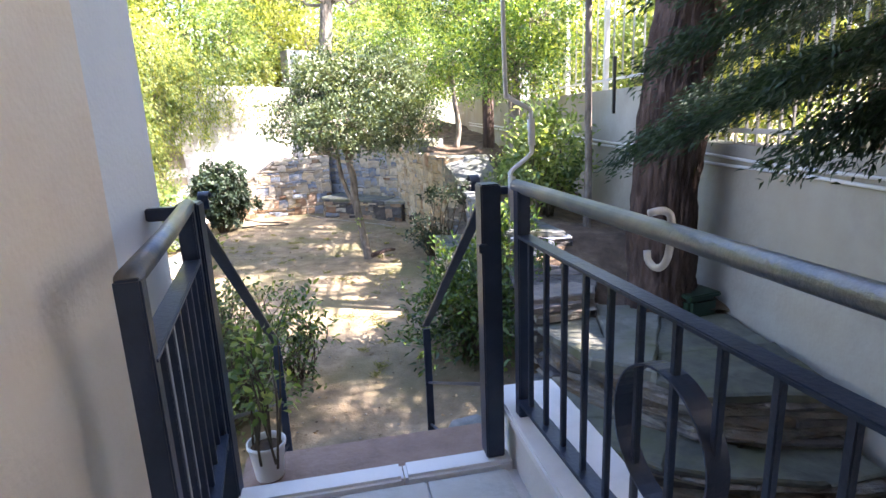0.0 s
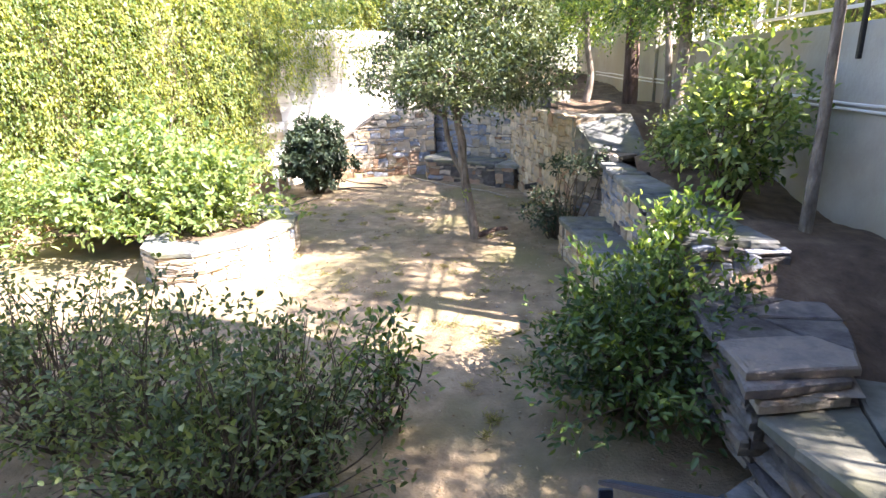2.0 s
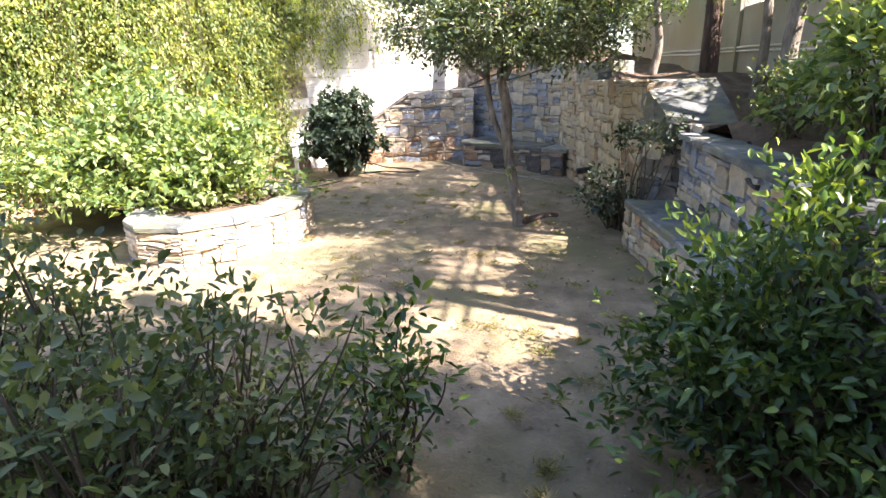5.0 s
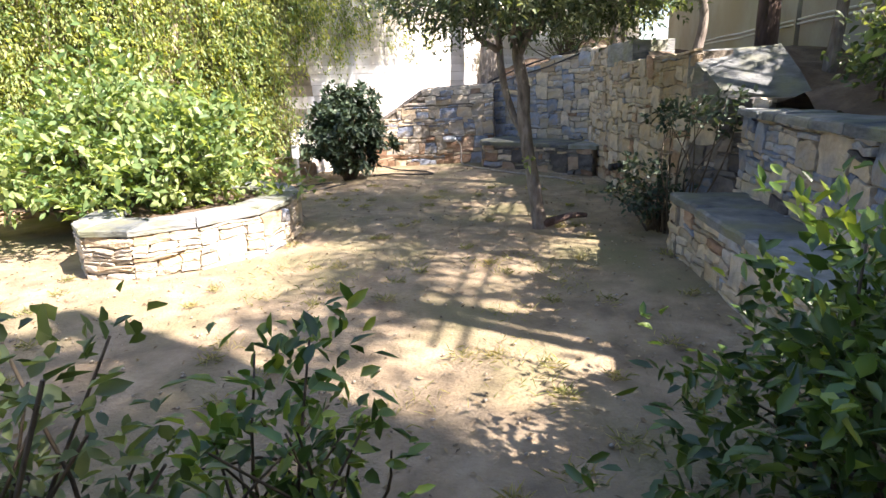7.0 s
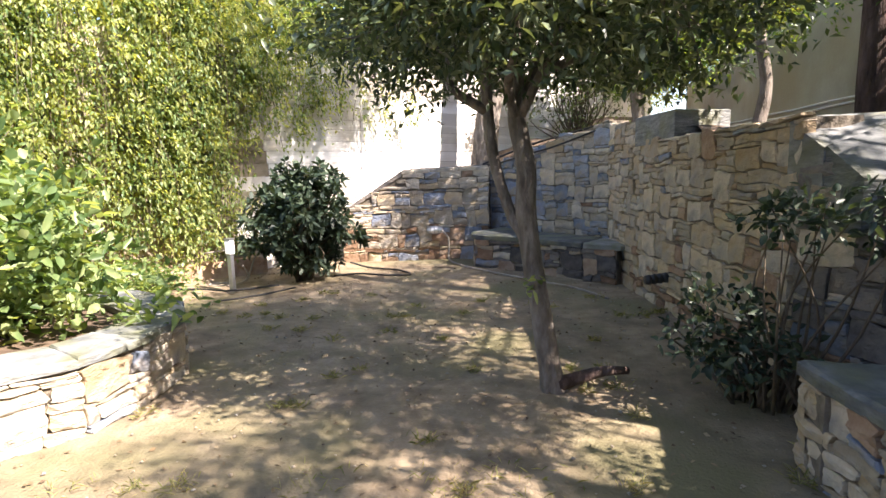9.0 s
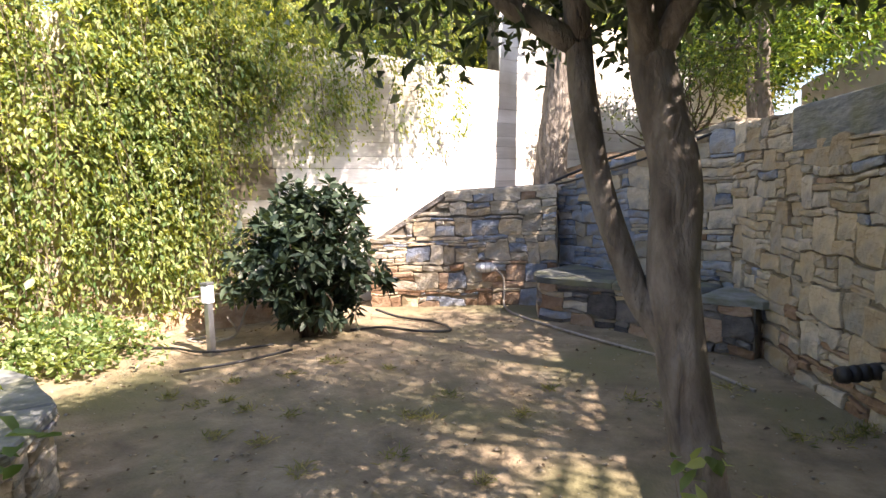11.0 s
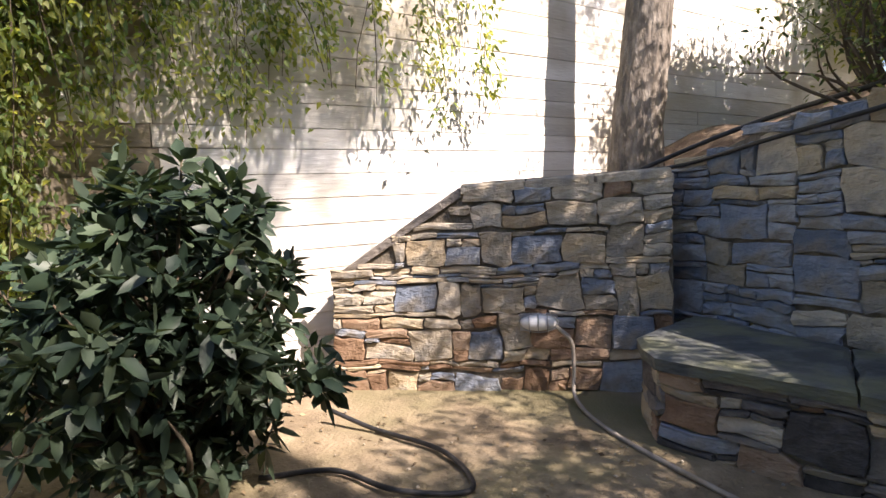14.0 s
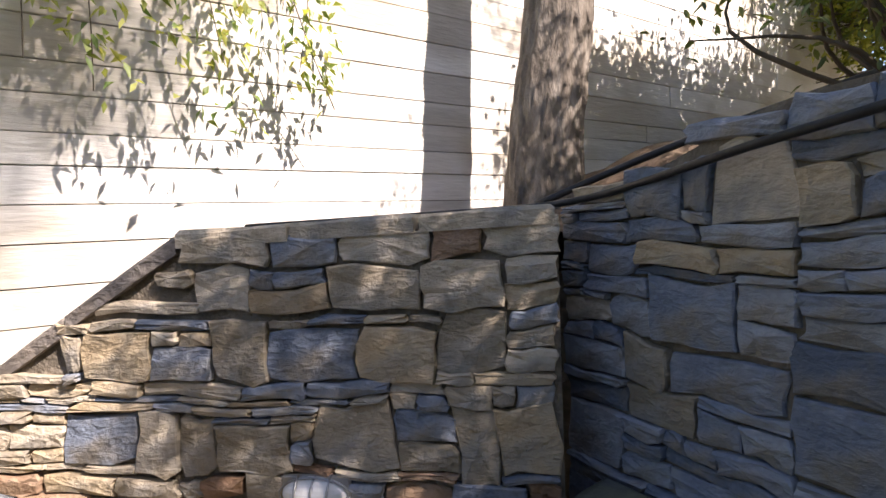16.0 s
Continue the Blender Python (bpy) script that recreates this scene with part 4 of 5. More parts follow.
clumps = [(-0.1, 0.1, 2.85, 1.1, 1.1, 0.75), (-0.85, 0.0, 2.35, 0.7, 0.75, 0.5), (0.62, 0.1, 2.35, 0.65, 0.7, 0.5), (-0.1, -0.7, 2.3, 0.8, 0.6, 0.45), (-0.15, 0.75, 2.4, 0.8, 0.6, 0.5), (-0.5, 0.1, 3.05, 0.6, 0.6, 0.4), (0.35, 0, 3.0, 0.6, 0.6, 0.4)]
for c in clumps:
    tubes("limb", limb_runs(rng, (-0.225, 0.02, 1.66) if c[0] > -0.5 else (-0.40, 0.02, 1.74), [(c[0], c[1], c[2] - 0.15)], 0.034, 0.01, 0.06), BARKL, tree, 8)
tips, outs = [], []
for c in clumps:
    t, o = lumpy_tips(rng, c[:3], c[3:], 320, 0.5, 0.4)
    tips.append(t)
    outs.append(o)
tips, outs = np.concatenate(tips), np.concatenate(outs)
runs = []
for t in tips[rng.choice(len(tips), 160, replace=False)]:
    c = min(clumps, key=lambda e: np.sum((np.array(e[:3]) - t) ** 2))
    runs += limb_runs(rng, c[:3], [t], 0.01, 0.003, 0.05)
tagged(tubes("twig_growth", runs, BARKL, tree, 4), kind="stuff")
foliage("crown", rng, tips, outs, 15, 0.068, 0.031, OLIVE, tree, 0.08, False, 0.25)
put("side_shoot", quick_mesh("side_shoot", *leaf_arrays(rng, np.array([-0.12, -0.07, 0.70]) + rng.normal(0, 0.025, (16, 3)), rng.normal(size=(16, 3)), 0.07, 0.035), FRESH), tree)
log = empty("dead_branch", -1.14, 9.36, 0.03, "dark dead branch lying at the foot of the tree", "branch")
tubes("wood", [(smooth_line([(-0.12, -0.08, 0.03), (0.02, 0.0, 0.06), (0.16, 0.03, 0.1), (0.3, 0.1, 0.09)], 12), np.linspace(0.05, 0.025, 13))], BARK, log, 8)

# big pine beside the stair
pine = empty("pine_tree", 1.87, 4.6, 0.45, "tall pine with deeply fissured dark red-brown bark", "tree", "pines")
bark_trunk("trunk", [(0.02, 0, -0.2), (0.0, 0.0, 0.4), (-0.015, 0.0, 1.15), (0.06, 0.0, 2.25), (0.13, 0.0, 2.7), (0.35, 0.1, 4.4), (0.3, 0.2, 6.2)], [0.31, 0.27, 0.255, 0.25, 0.24, 0.19, 0.12], BARK, pine, 120, 240, 0.17, 2, (9.0, 2.2))
rng = np.random.default_rng(5)
t, o = [], []
for i in range(34):
    a = 6.283 * ((i * 0.618) % 1)
    r = 0.3 + 1.1 * ((i * 0.382) % 1)
    c = (0.6 + r * math.cos(a), -1.6 + r * math.sin(a) * 0.8, 3.9 + 3.6 * i / 34)
    q, w = lumpy_tips(rng, c, (0.65, 0.65, 0.3), 60, 0.2, 0.5)
    t.append(q)
    o.append(w)
    if i % 2:
        tubes("limb", limb_runs(rng, (0.33, 0.12, 3.0 + 2.8 * i / 34), [c], 0.05, 0.012), BARK, pine, 7)
foliage("crown", rng, np.concatenate(t), np.concatenate(o), 22, 0.11, 0.022, NEEDLE, pine, 0.05, False, 0.2)

# pine behind the gabled wall
pine2 = empty("pine_tree", -3.30, 16.15, 1.42, "leaning pine trunk with brown flaking bark behind the stone wall", "tree", "pines")
bark_trunk("trunk", [(0, 0, -0.3), (0.03, 0.02, 0.5), (0.12, 0.08, 1.3), (0.2, 0.1, 2.1), (0.45, 0.2, 4.5)], [0.28, 0.225, 0.21, 0.2, 0.15], BARKL, pine2, 96, 200, 0.1, 7, (9.0, 2.0))
t, o = [], []
for i in range(10):
    a = i * 2.4
    c = (0.45 + 1.2 * math.cos(a), 0.2 + 1.2 * math.sin(a), 4.4 + 0.15 * i)
    q, w = lumpy_tips(rng, c, (0.7, 0.7, 0.4), 60, 0.3, 0.4)
    t.append(q)
    o.append(w)
    tubes("limb", limb_runs(rng, (0.42, 0.2, 4.0), [c], 0.05, 0.015), BARKL, pine2, 6)
foliage("crown", rng, np.concatenate(t), np.concatenate(o), 30, 0.12, 0.01, NEEDLE, pine2, 0.07, False, 0.2)


# conifer whose flat sprays reach over the railing
def conifer(foot, seed, low=0):
    rng = np.random.default_rng(seed)
    root = empty("conifer", *foot, "dark green conifer with flat drooping sprays beside the terrace", "tree")
    bark_trunk("trunk", [(0, 0, 0), (0, 0.05, 2), (0.03, 0, 5), (0, 0, 8.0)], [0.18, 0.15, 0.1, 0.02], BARK, root, 24, 60, 0.1, 3)
    pos, way = [], []
    boughs = []
    for k in range(66):
        z = 2.45 + 5.2 * (k / 66) ** 1.2
        a = k * 2.39996 + rng.uniform(-0.3, 0.3)
        reach = (2.1 if z < 4.2 else 2.1 * (8.2 - z) / 4.0) * rng.uniform(0.75, 1.05)
        boughs.append((z, np.array([math.cos(a) * reach, math.sin(a) * reach, z - 0.12 * reach + rng.uniform(-0.1, 0.1)])))
    for k in range(low):
        a, u = radians(rng.uniform(140, 188)), rng.uniform(0, 1)
        z = 2.25 + 1.0 * u
        boughs.append((z + 0.25, np.array([math.cos(a), math.sin(a), 0]) * rng.uniform(1.3, 2.2) + np.array([0, 0, z])))
    for z, end in boughs:
        a = math.atan2(end[1], end[0])
        line = np.array(smooth_line([(0, 0, z), tuple(end * np.array([0.5, 0.5, 0]) + np.array([0, 0, z + 0.1])), tuple(end)], 12))
        tubes("branch", [([tuple(p) for p in line], np.linspace(0.022, 0.004, 13))], BARK, root, 5)
        side = np.array([-math.sin(a), math.cos(a), 0])
        for i in range(3, 13):
            half = 0.34 * (1 - 0.055 * i)
            for sgn in (-1, 1):
                n = 210 if z < 3.8 else 50
                u = rng.uniform(0, 1, n)
                p = line[i] + sgn * side * (u * half)[:, None] + (line[i] - line[i - 1]) * (u * 1.4)[:, None] + np.array([0, 0, -1]) * (u * u * 0.09)[:, None]
                p = p + rng.normal(0, 0.034, (n, 3))
                pos.append(p)
                way.append(sgn * side * 0.7 + (line[i] - line[i - 1]) * 9 + rng.normal(0, 0.6, (n, 3)) + np.array([0, 0, -0.25]))
    pos, way = np.concatenate(pos), np.concatenate(way)
    v, f = leaf_arrays(rng, pos, way, 0.044, 0.012, False)
    put("sprays", quick_mesh("sprays", v, f, NEEDLE), root)
    return root


conifer((3.0, 1.95, 0.0), 8, 9)
# second conifer, added to block sun from the ground below the stair
conifer((4.0, 3.75, 0.0), 9)

# trees on the bank
broad_tree("tree", "slender bank tree with dark leafy crown", (1.14, 8.5, 1.3), [(0, 0, -0.15), (0.0, 0.02, 0.6), (0.03, 0, 1.3), (0.0, 0.1, 2.2)], [0.085, 0.07, 0.06, 0.05],
           [(0, -0.35, 1.7, 0.7, 0.7, 0.45), (-0.2, -0.15, 2.1, 0.8, 0.7, 0.45), (0.3, -0.3, 2.3, 0.7, 0.7, 0.4), (0.1, 1.0, 2.3, 0.8, 0.8, 0.5)], 170, 14, 0.07, 0.032, LAUREL, BARKL, 31, 0.1)
broad_tree("pine_tree", "tall straight pine on the soil bank", (1.0, 11.25, 1.65), [(0, 0, -0.15), (0.0, 0.02, 1.5), (0.03, 0.0, 3.0), (0.0, 0.3, 6.2)], [0.12, 0.1, 0.09, 0.07],
           [(0.0, 0.4, 7.2, 1.0, 0.9, 0.5), (-0.4, 0.0, 7.8, 1.1, 1.0, 0.5), (0.5, 0.6, 8.2, 1.0, 1.0, 0.6), (0.0, 0.1, 8.8, 1.2, 1.1, 0.6), (0.6, -0.5, 7.6, 0.9, 0.8, 0.5), (0.0, 1.7, 7.7, 0.9, 0.9, 0.55), (-0.2, 1.5, 7.0, 0.7, 0.7, 0.4)], 125, 16, 0.11, 0.02, NEEDLE, BARK, 33, 0.12)
broad_tree("tree", "leafy bank tree behind the beige stone wall", (0.35, 12.2, 1.7), [(0, 0, -0.15), (0.1, 0.02, 0.4), (0.03, 0, 0.9), (0.0, 0.1, 1.5)], [0.07, 0.055, 0.05, 0.04],
           [(0, 0.2, 1.4, 0.8, 0.8, 0.5), (-0.5, 0.5, 1.7, 0.9, 0.8, 0.6), (0.2, -0.3, 1.9, 0.8, 0.7, 0.5)], 150, 13, 0.07, 0.032, LAUREL, BARKL, 36, 0.1)
# tree added to shade the garden floor, upper clumps placed along the sun's path
broad_tree("tree", "leafy bank tree behind the beige stone wall", (1.25, 9.9, 1.5), [(0, 0, -0.15), (0.05, 0.02, 0.4), (0.03, 0, 0.9), (0.0, 0.1, 1.5)], [0.06, 0.05, 0.045, 0.04],
           [(0.1, 0.7, 1.5, 0.8, 0.7, 0.5), (-0.3, 0.8, 1.9, 0.8, 0.7, 0.5), (0.2, 0.4, 2.4, 0.8, 0.8, 0.5), (-0.4, 0.7, 2.9, 0.9, 0.8, 0.45), (-0.9, 0.6, 2.6, 0.7, 0.7, 0.4), (0.0, 1.0, 3.6, 0.9, 0.8, 0.45), (-0.5, 1.5, 3.1, 0.8, 0.7, 0.4), (0.4, 0.2, 3.5, 0.8, 0.8, 0.4), (-0.25, -0.7, 4.5, 0.75, 0.6, 0.4), (-0.35, 0.1, 4.5, 0.75, 0.6, 0.4), (-0.45, 0.8, 4.4, 0.75, 0.6, 0.4), (-0.9, -0.1, 4.0, 0.7, 0.6, 0.4)], 105, 13, 0.07, 0.032, LAUREL, BARKL, 37, 0.1)
broad_tree("tree", "thin bare-stemmed young tree beside the grey wall", (1.62, 6.1, 1.05), [(0, 0, -0.3), (0.01, 0.02, 0.7), (-0.01, 0, 1.4), (-0.03, 0.0, 2.6)], [0.05, 0.04, 0.036, 0.034],
           [(0.1, 0.4, 2.9, 0.9, 1.0, 0.4), (-0.1, 1.2, 3.2, 1.0, 0.9, 0.45), (0.6, 0.8, 3.5, 1.0, 0.9, 0.5)], 32, 13, 0.07, 0.03, LAUREL, BARKL, 34, 0.1)
# last four clumps are added to shade the gabled wall and the tall wall
broad_tree("tree", "leafy tree in the corner behind the stone seat", (-0.6, 14.6, 1.9), [(0, 0, -0.15), (-0.1, 0.05, 0.5), (-0.1, 0, 1.0), (-0.2, 0.0, 1.6)], [0.08, 0.07, 0.06, 0.05],
           [(-0.3, 0.2, 1.0, 0.9, 0.9, 0.6), (0.5, 0.2, 1.2, 0.9, 0.9, 0.6), (-0.3, 0.4, 2.0, 1.2, 1.0, 0.8), (0.6, 0.5, 2.2, 1.0, 1.0, 0.8), (0.0, -0.7, 1.5, 0.5, 0.45, 0.45), (0.0, -1.0, 2.2, 0.55, 0.5, 0.5), (-0.05, -1.0, 2.95, 0.5, 0.42, 0.35), (-0.2, 1.2, 1.9, 0.75, 0.6, 0.6)], 170, 13, 0.075, 0.03, LAUREL, BARKL, 35, 0.12)
# tree added for its shadow on the right part of the tall wall
broad_tree("tree", "added leafy tree that shades the right of the tall wall", (-0.5, 17.4, 2.2), [(0, 0, -0.3), (-0.05, 0.05, 0.6), (-0.1, 0.2, 1.3), (-0.1, 0.4, 1.9)], [0.09, 0.07, 0.06, 0.05],
           [(-0.75, -0.25, 2.0, 0.75, 0.65, 0.5), (-0.3, 0.4, 2.05, 0.75, 0.65, 0.55), (0.1, 1.0, 2.1, 0.75, 0.65, 0.55), (0.5, 1.7, 2.15, 0.75, 0.7, 0.55), (0.85, 2.4, 2.2, 0.7, 0.7, 0.55), (-0.5, 0.3, 1.5, 0.7, 0.65, 0.45), (0.1, 1.2, 1.5, 0.7, 0.65, 0.45), (0.5, 2.0, 1.55, 0.7, 0.65, 0.45)], 300, 14, 0.09, 0.045, LAUREL, BARKL, 38, 0.12)
# trees beyond the walls
FAR = [(-10.0, 11.5, 4.4), (-8.4, 14.0, 4.6), (-6.9, 16.6, 4.8), (-5.2, 19.2, 5.0), (-3.2, 21.6, 5.2), (-0.6, 22.6, 5.0), (1.6, 20.6, 5.0), (3.0, 17.5, 5.0), (-12.2, 8.2, 4.2), (-9.6, 17.5, 6.6), (-6.4, 21.5, 7.0), (-2.0, 25.5, 7.2), (3.0, 23.5, 7.0), (4.9, 13.4, 3.7), (4.7, 9.6, 3.5), (5.4, 6.2, 3.7)]
for i, (x, y, z) in enumerate(FAR):
    broad_tree("tree", "tall leafy tree behind the garden wall in full sun", (x, y, 0), [(0, 0, 0), (0.1, 0, 1.5), (0, 0.1, 3.0), (0.1, 0, z - 0.9)], [0.2, 0.16, 0.14, 0.1],
               [(0, 0, z, 1.7, 1.7, 1.2), (-1.1, 0.6, z - 0.5, 1.3, 1.3, 1.0), (1.1, -0.4, z - 0.3, 1.3, 1.3, 1.0), (0.2, 0.2, z + 1.3, 1.5, 1.5, 1.0), (0.3, -0.6, z - 1.1, 1.1, 1.1, 0.8)],
               240, 12, 0.13, 0.065, VINE if i % 2 else FRESH, BARKL, 50 + i, 0.16, 0.06)


# unseen thin high crown, added beyond the grey wall to dapple the garden floor
broad_tree("tree", "unseen thin-crowned tree added to dapple the garden floor", (5.3, 6.0, 0), [(0, 0, 0), (0.1, 0, 2.5), (0, 0.1, 4.5), (-0.1, 0, 6.0)], [0.2, 0.17, 0.13, 0.09],
           [(-0.4, 0.2, 6.4, 1.1, 1.2, 0.5), (-0.9, -0.6, 7.0, 1.0, 1.0, 0.45), (0.4, 0.7, 7.2, 1.1, 1.1, 0.5), (-0.6, 1.3, 6.6, 0.9, 0.9, 0.4), (0.5, -0.5, 7.9, 1.1, 1.1, 0.5)],
           7, 12, 0.11, 0.055, FRESH, BARKL, 91, 0.17, 0.06)
# second unseen tree, its clumps set to throw a dark band across the earth
broad_tree("tree", "unseen leafy tree added to cast a shade band", (4.3, 5.6, 0), [(0, 0, 0), (0.1, 0, 2.5), (-0.2, 0.1, 4.5), (-0.5, 0.1, 5.6)], [0.18, 0.15, 0.12, 0.08],
           [(-0.85, -0.6, 6.0, 0.4, 0.45, 0.4), (-0.9, 0.1, 6.0, 0.4, 0.45, 0.4), (-0.95, 0.75, 5.9, 0.4, 0.45, 0.4)], 38, 12, 0.11, 0.055, FRESH, BARKL, 92, 0.14, 0.05)


# ---- climbing plant over the tall wall ----
def vines(seed):
    rng = np.random.default_rng(seed)
    root = empty("climbing_plant", *wall_point(-4, 0.2), "yellow-green climbing plant hanging in long strands over the wall", "climber")
    ox, oy, oz = wall_point(-4, 0.2)
    pos, way, runs = [], [], []
    for k in range(2700):
        u = rng.uniform() ** 0.9
        s = 1.9 - 11.5 * u
        if rng.uniform() < (0.86 if s > 0.2 else 0.66 if s > -1.0 else 0.0):
            continue
        top = rng.uniform(2.8, 4.6) if s < -0.6 else rng.uniform(3.2, 4.3)
        lump = noise.noise(Vector((s * 0.9, top * 0.8, 2.0)))
        if s < -1.3:
            bottom = max(0.2, rng.uniform(0.1, 1.9) ** 1.25 + 0.7 * lump)
        elif s < 0.2:
            bottom = rng.uniform(1.75, 2.8)
        else:
            bottom = rng.uniform(2.0, 2.9)
        bottom = min(bottom, top - 0.5)
        swell = noise.noise(Vector((s * 0.55, 0.6 * top, 5.0))) + 0.6 * noise.noise(Vector((s * 1.6, 1.3 * bottom, 8.0)))
        out = rng.uniform(0.04, 0.4) + 0.85 * max(0, swell) * (1.0 if s < -1.3 else 0.5) + (0.1 if s < -2 else 0)
        if noise.noise(Vector((s * 2.3, 0.5 * top, 9.0))) < -0.2:
            continue
        n = max(4, int((top - bottom) / 0.12))
        q = np.linspace(0, 1, n)
        drift = rng.normal(0, 0.22)
        ss = s + drift * q + 0.07 * np.sin(q * rng.uniform(3, 9) + k)
        oo = out * (0.5 + 0.5 * np.sin(q * 2.2 + 0.3)) + 0.05
        zz = top + (bottom - top) * q
        line = np.stack([WX + WDX * ss + WDY * oo - ox, WY + WDY * ss - WDX * oo - oy, zz - oz], 1)
        if k % 4 == 0:
            runs.append((line[::2] if len(line) > 5 else line, 0.0035))
        m = int((top - bottom) * 34)
        bunch = rng.uniform(0, 1, max(3, m // 12))
        w = np.clip(bunch[rng.integers(0, len(bunch), m)] + rng.normal(0, 0.045, m), 0, 1)
        p = np.stack([np.interp(w, q, line[:, i]) for i in range(3)], 1) + rng.normal(0, 0.055, (m, 3))
        pos.append(p)
        way.append(np.array([WDY * 0.5, -WDX * 0.5, -0.75]) + rng.normal(0, 0.55, (m, 3)))
    pos, way = np.concatenate(pos), np.concatenate(way)
    tagged(tubes("stem_growth", runs, TWIG, root, 4, caps=False), kind="stuff")
    young = rng.uniform(size=len(pos)) < 0.4
    for pick, mat in ((young, FRESH), (~young, VINE)):
        v, f = leaf_arrays(rng, pos[pick], way[pick], 0.072, 0.034, False)
        tagged(put("leaves", quick_mesh("leaves", v, f, mat), root), kind="stuff")


vines(3)

# ---- bushes ----
G1 = "leggy bushes below the stair"
LEGGY = "leggy dull green bush with thin bare twigs"
for k, (bx, by, bz, rx, ry, rz, tips_n) in enumerate([(-1.72, 4.22, 0.62, 0.5, 0.48, 0.5, 270), (-2.45, 4.05, 0.70, 0.68, 0.6, 0.58, 360), (-1.85, 3.65, 0.66, 0.55, 0.5, 0.52, 330),
                                                      (-3.45, 4.35, 0.66, 0.8, 0.7, 0.55, 360), (-4.6, 4.3, 0.6, 0.8, 0.8, 0.52, 360)]):
    bush("bush", LEGGY, (bx, by, 0), (bx, by, bz), (rx, ry, rz), tips_n, 8, 0.052, 0.026, DULL, 71 + k, 150, 0.008, 0.05, 0.35, 0.55, group=G1)
bush("bush", "young glossy green shrub with fresh light leaves", (-1.38, 4.82, 0), (-1.38, 4.82, 0.52), (0.26, 0.3, 0.36), 60, 8, 0.075, 0.034, LAUREL, 76, 26, 0.008, 0.05, 0.3, 0.5)
rng = np.random.default_rng(771)
shrub = bush("bush", "dense glossy green shrub with light young leaves", (0.28, 5.2, 0), (0.28, 5.2, 0.54), (0.62, 0.68, 0.52), 430, 10, 0.072, 0.032, GLOSSY, 77, 60, 0.014, 0.06, 0.4, 0.5)
tips, outs = lumpy_tips(rng, (0.02, 0.1, 0.62), (0.64, 0.66, 0.55), 200, 0.85, 0.5)
keep = tips[:, 2] > 0.55
foliage("young_leaves", rng, tips[keep], outs[keep], 6, 0.07, 0.032, LAUREL, shrub, 0.035, True, 0.7)
bush("bush", "tall glossy shrub with light young leaves", (0.5, 5.72, 0), (0.66, 5.78, 1.0), (0.4, 0.42, 0.42), 120, 9, 0.08, 0.036, LAUREL, 78, 40, 0.01, 0.05, 0.3, 0.6, lift=0.6)


def rosette_bush(foot, centre, radii, count, seed):
    """Leathery leaves set in whorls at the twig ends, with gaps through the crown."""
    rng = np.random.default_rng(seed)
    root = empty("bush", *foot, "rounded dark leathery-leaved evergreen bush", "bush")
    c = np.array(centre) - np.array(foot)
    tips, out = lumpy_tips(rng, c, radii, count, 0.5, 0.25, 0.12)
    tagged(tubes("stem_growth", stems(rng, (0, 0, 0), tips, 90, 0.02, 0.004, 0.12, 0.5), TWIG, root, 5), kind="stuff")
    axis = unit(out * 0.7 + np.array([0, 0, 0.45]) + rng.normal(0, 0.3, out.shape))
    side = unit(np.cross(axis, rng.normal(size=axis.shape)))
    other = np.cross(axis, side)
    pos, way = [], []
    for k in range(10):
        a = 2.39996 * k + rng.uniform(0, 0.5, len(tips))
        flare = 0.7 + 0.07 * k
        way.append(axis * (0.95 - 0.14 * k) + (side * np.cos(a)[:, None] + other * np.sin(a)[:, None]) * flare)
        pos.append(tips - axis * 0.007 * k)
    v, f = leaf_arrays(rng, np.concatenate(pos), np.concatenate(way), 0.118, 0.056, True, 0.1)
    put("foliage", quick_mesh("foliage", v, f, PITTO), root)


rosette_bush((-4.95, 12.4, 0), (-4.92, 12.38, 0.85), (0.68, 0.66, 0.73), 540, 79)
bush("bush", "bright green leafy shrub filling the stone planter", (-5.05, 8.55, 0.36), (-5.05, 8.55, 0.84), (0.82, 0.74, 0.56), 340, 11, 0.105, 0.06, FRESH, 80, 40, 0.01, 0.07, 0.4, 0.75)
bush("bush", "bright green leafy shrub filling the stone planter", (-6.2, 8.6, 0.36), (-6.2, 8.6, 0.98), (0.95, 0.95, 0.85), 420, 11, 0.105, 0.06, FRESH, 81, 40, 0.01, 0.07, 0.4, 0.8)
bush("bush", "pale sunlit shrub against the wall", (-7.2, 9.6, 0), (-7.2, 9.6, 0.8), (0.9, 1.0, 0.75), 360, 11, 0.11, 0.065, FRESH, 82, 40, 0.01, 0.08, 0.4, 0.7)
bush("bush", "pale sunlit shrub against the wall", (-8.2, 7.6, 0), (-8.2, 7.6, 0.9), (1.1, 1.1, 0.85), 460, 10, 0.085, 0.045, FRESH, 83, 40, 0.01, 0.09, 0.4, 0.4)
bush("bush", "sparse dark-leaved shrub against the beige stone wall", (-0.16, 9.45, 0), (-0.3, 9.38, 0.42), (0.34, 0.36, 0.3), 70, 9, 0.07, 0.036, PITTO, 84, 26, 0.012, 0.05, 0.3, 0.5)
bush("bush", "thin arching shrub with dark leaves over the stone wall", (0.0, 9.35, 0), (0.08, 9.1, 1.12), (0.4, 0.3, 0.15), 38, 9, 0.07, 0.036, PITTO, 85, 12, 0.012, 0.05, 0.3, 0.5)
bush("bush", "bright yellow-green leafy shrub on the soil bank", (1.3, 6.95, 1.08), (1.27, 6.95, 1.85), (0.5, 0.55, 0.55), 260, 11, 0.085, 0.045, FRESH, 86, 30, 0.014, 0.07, 0.4, 0.4)
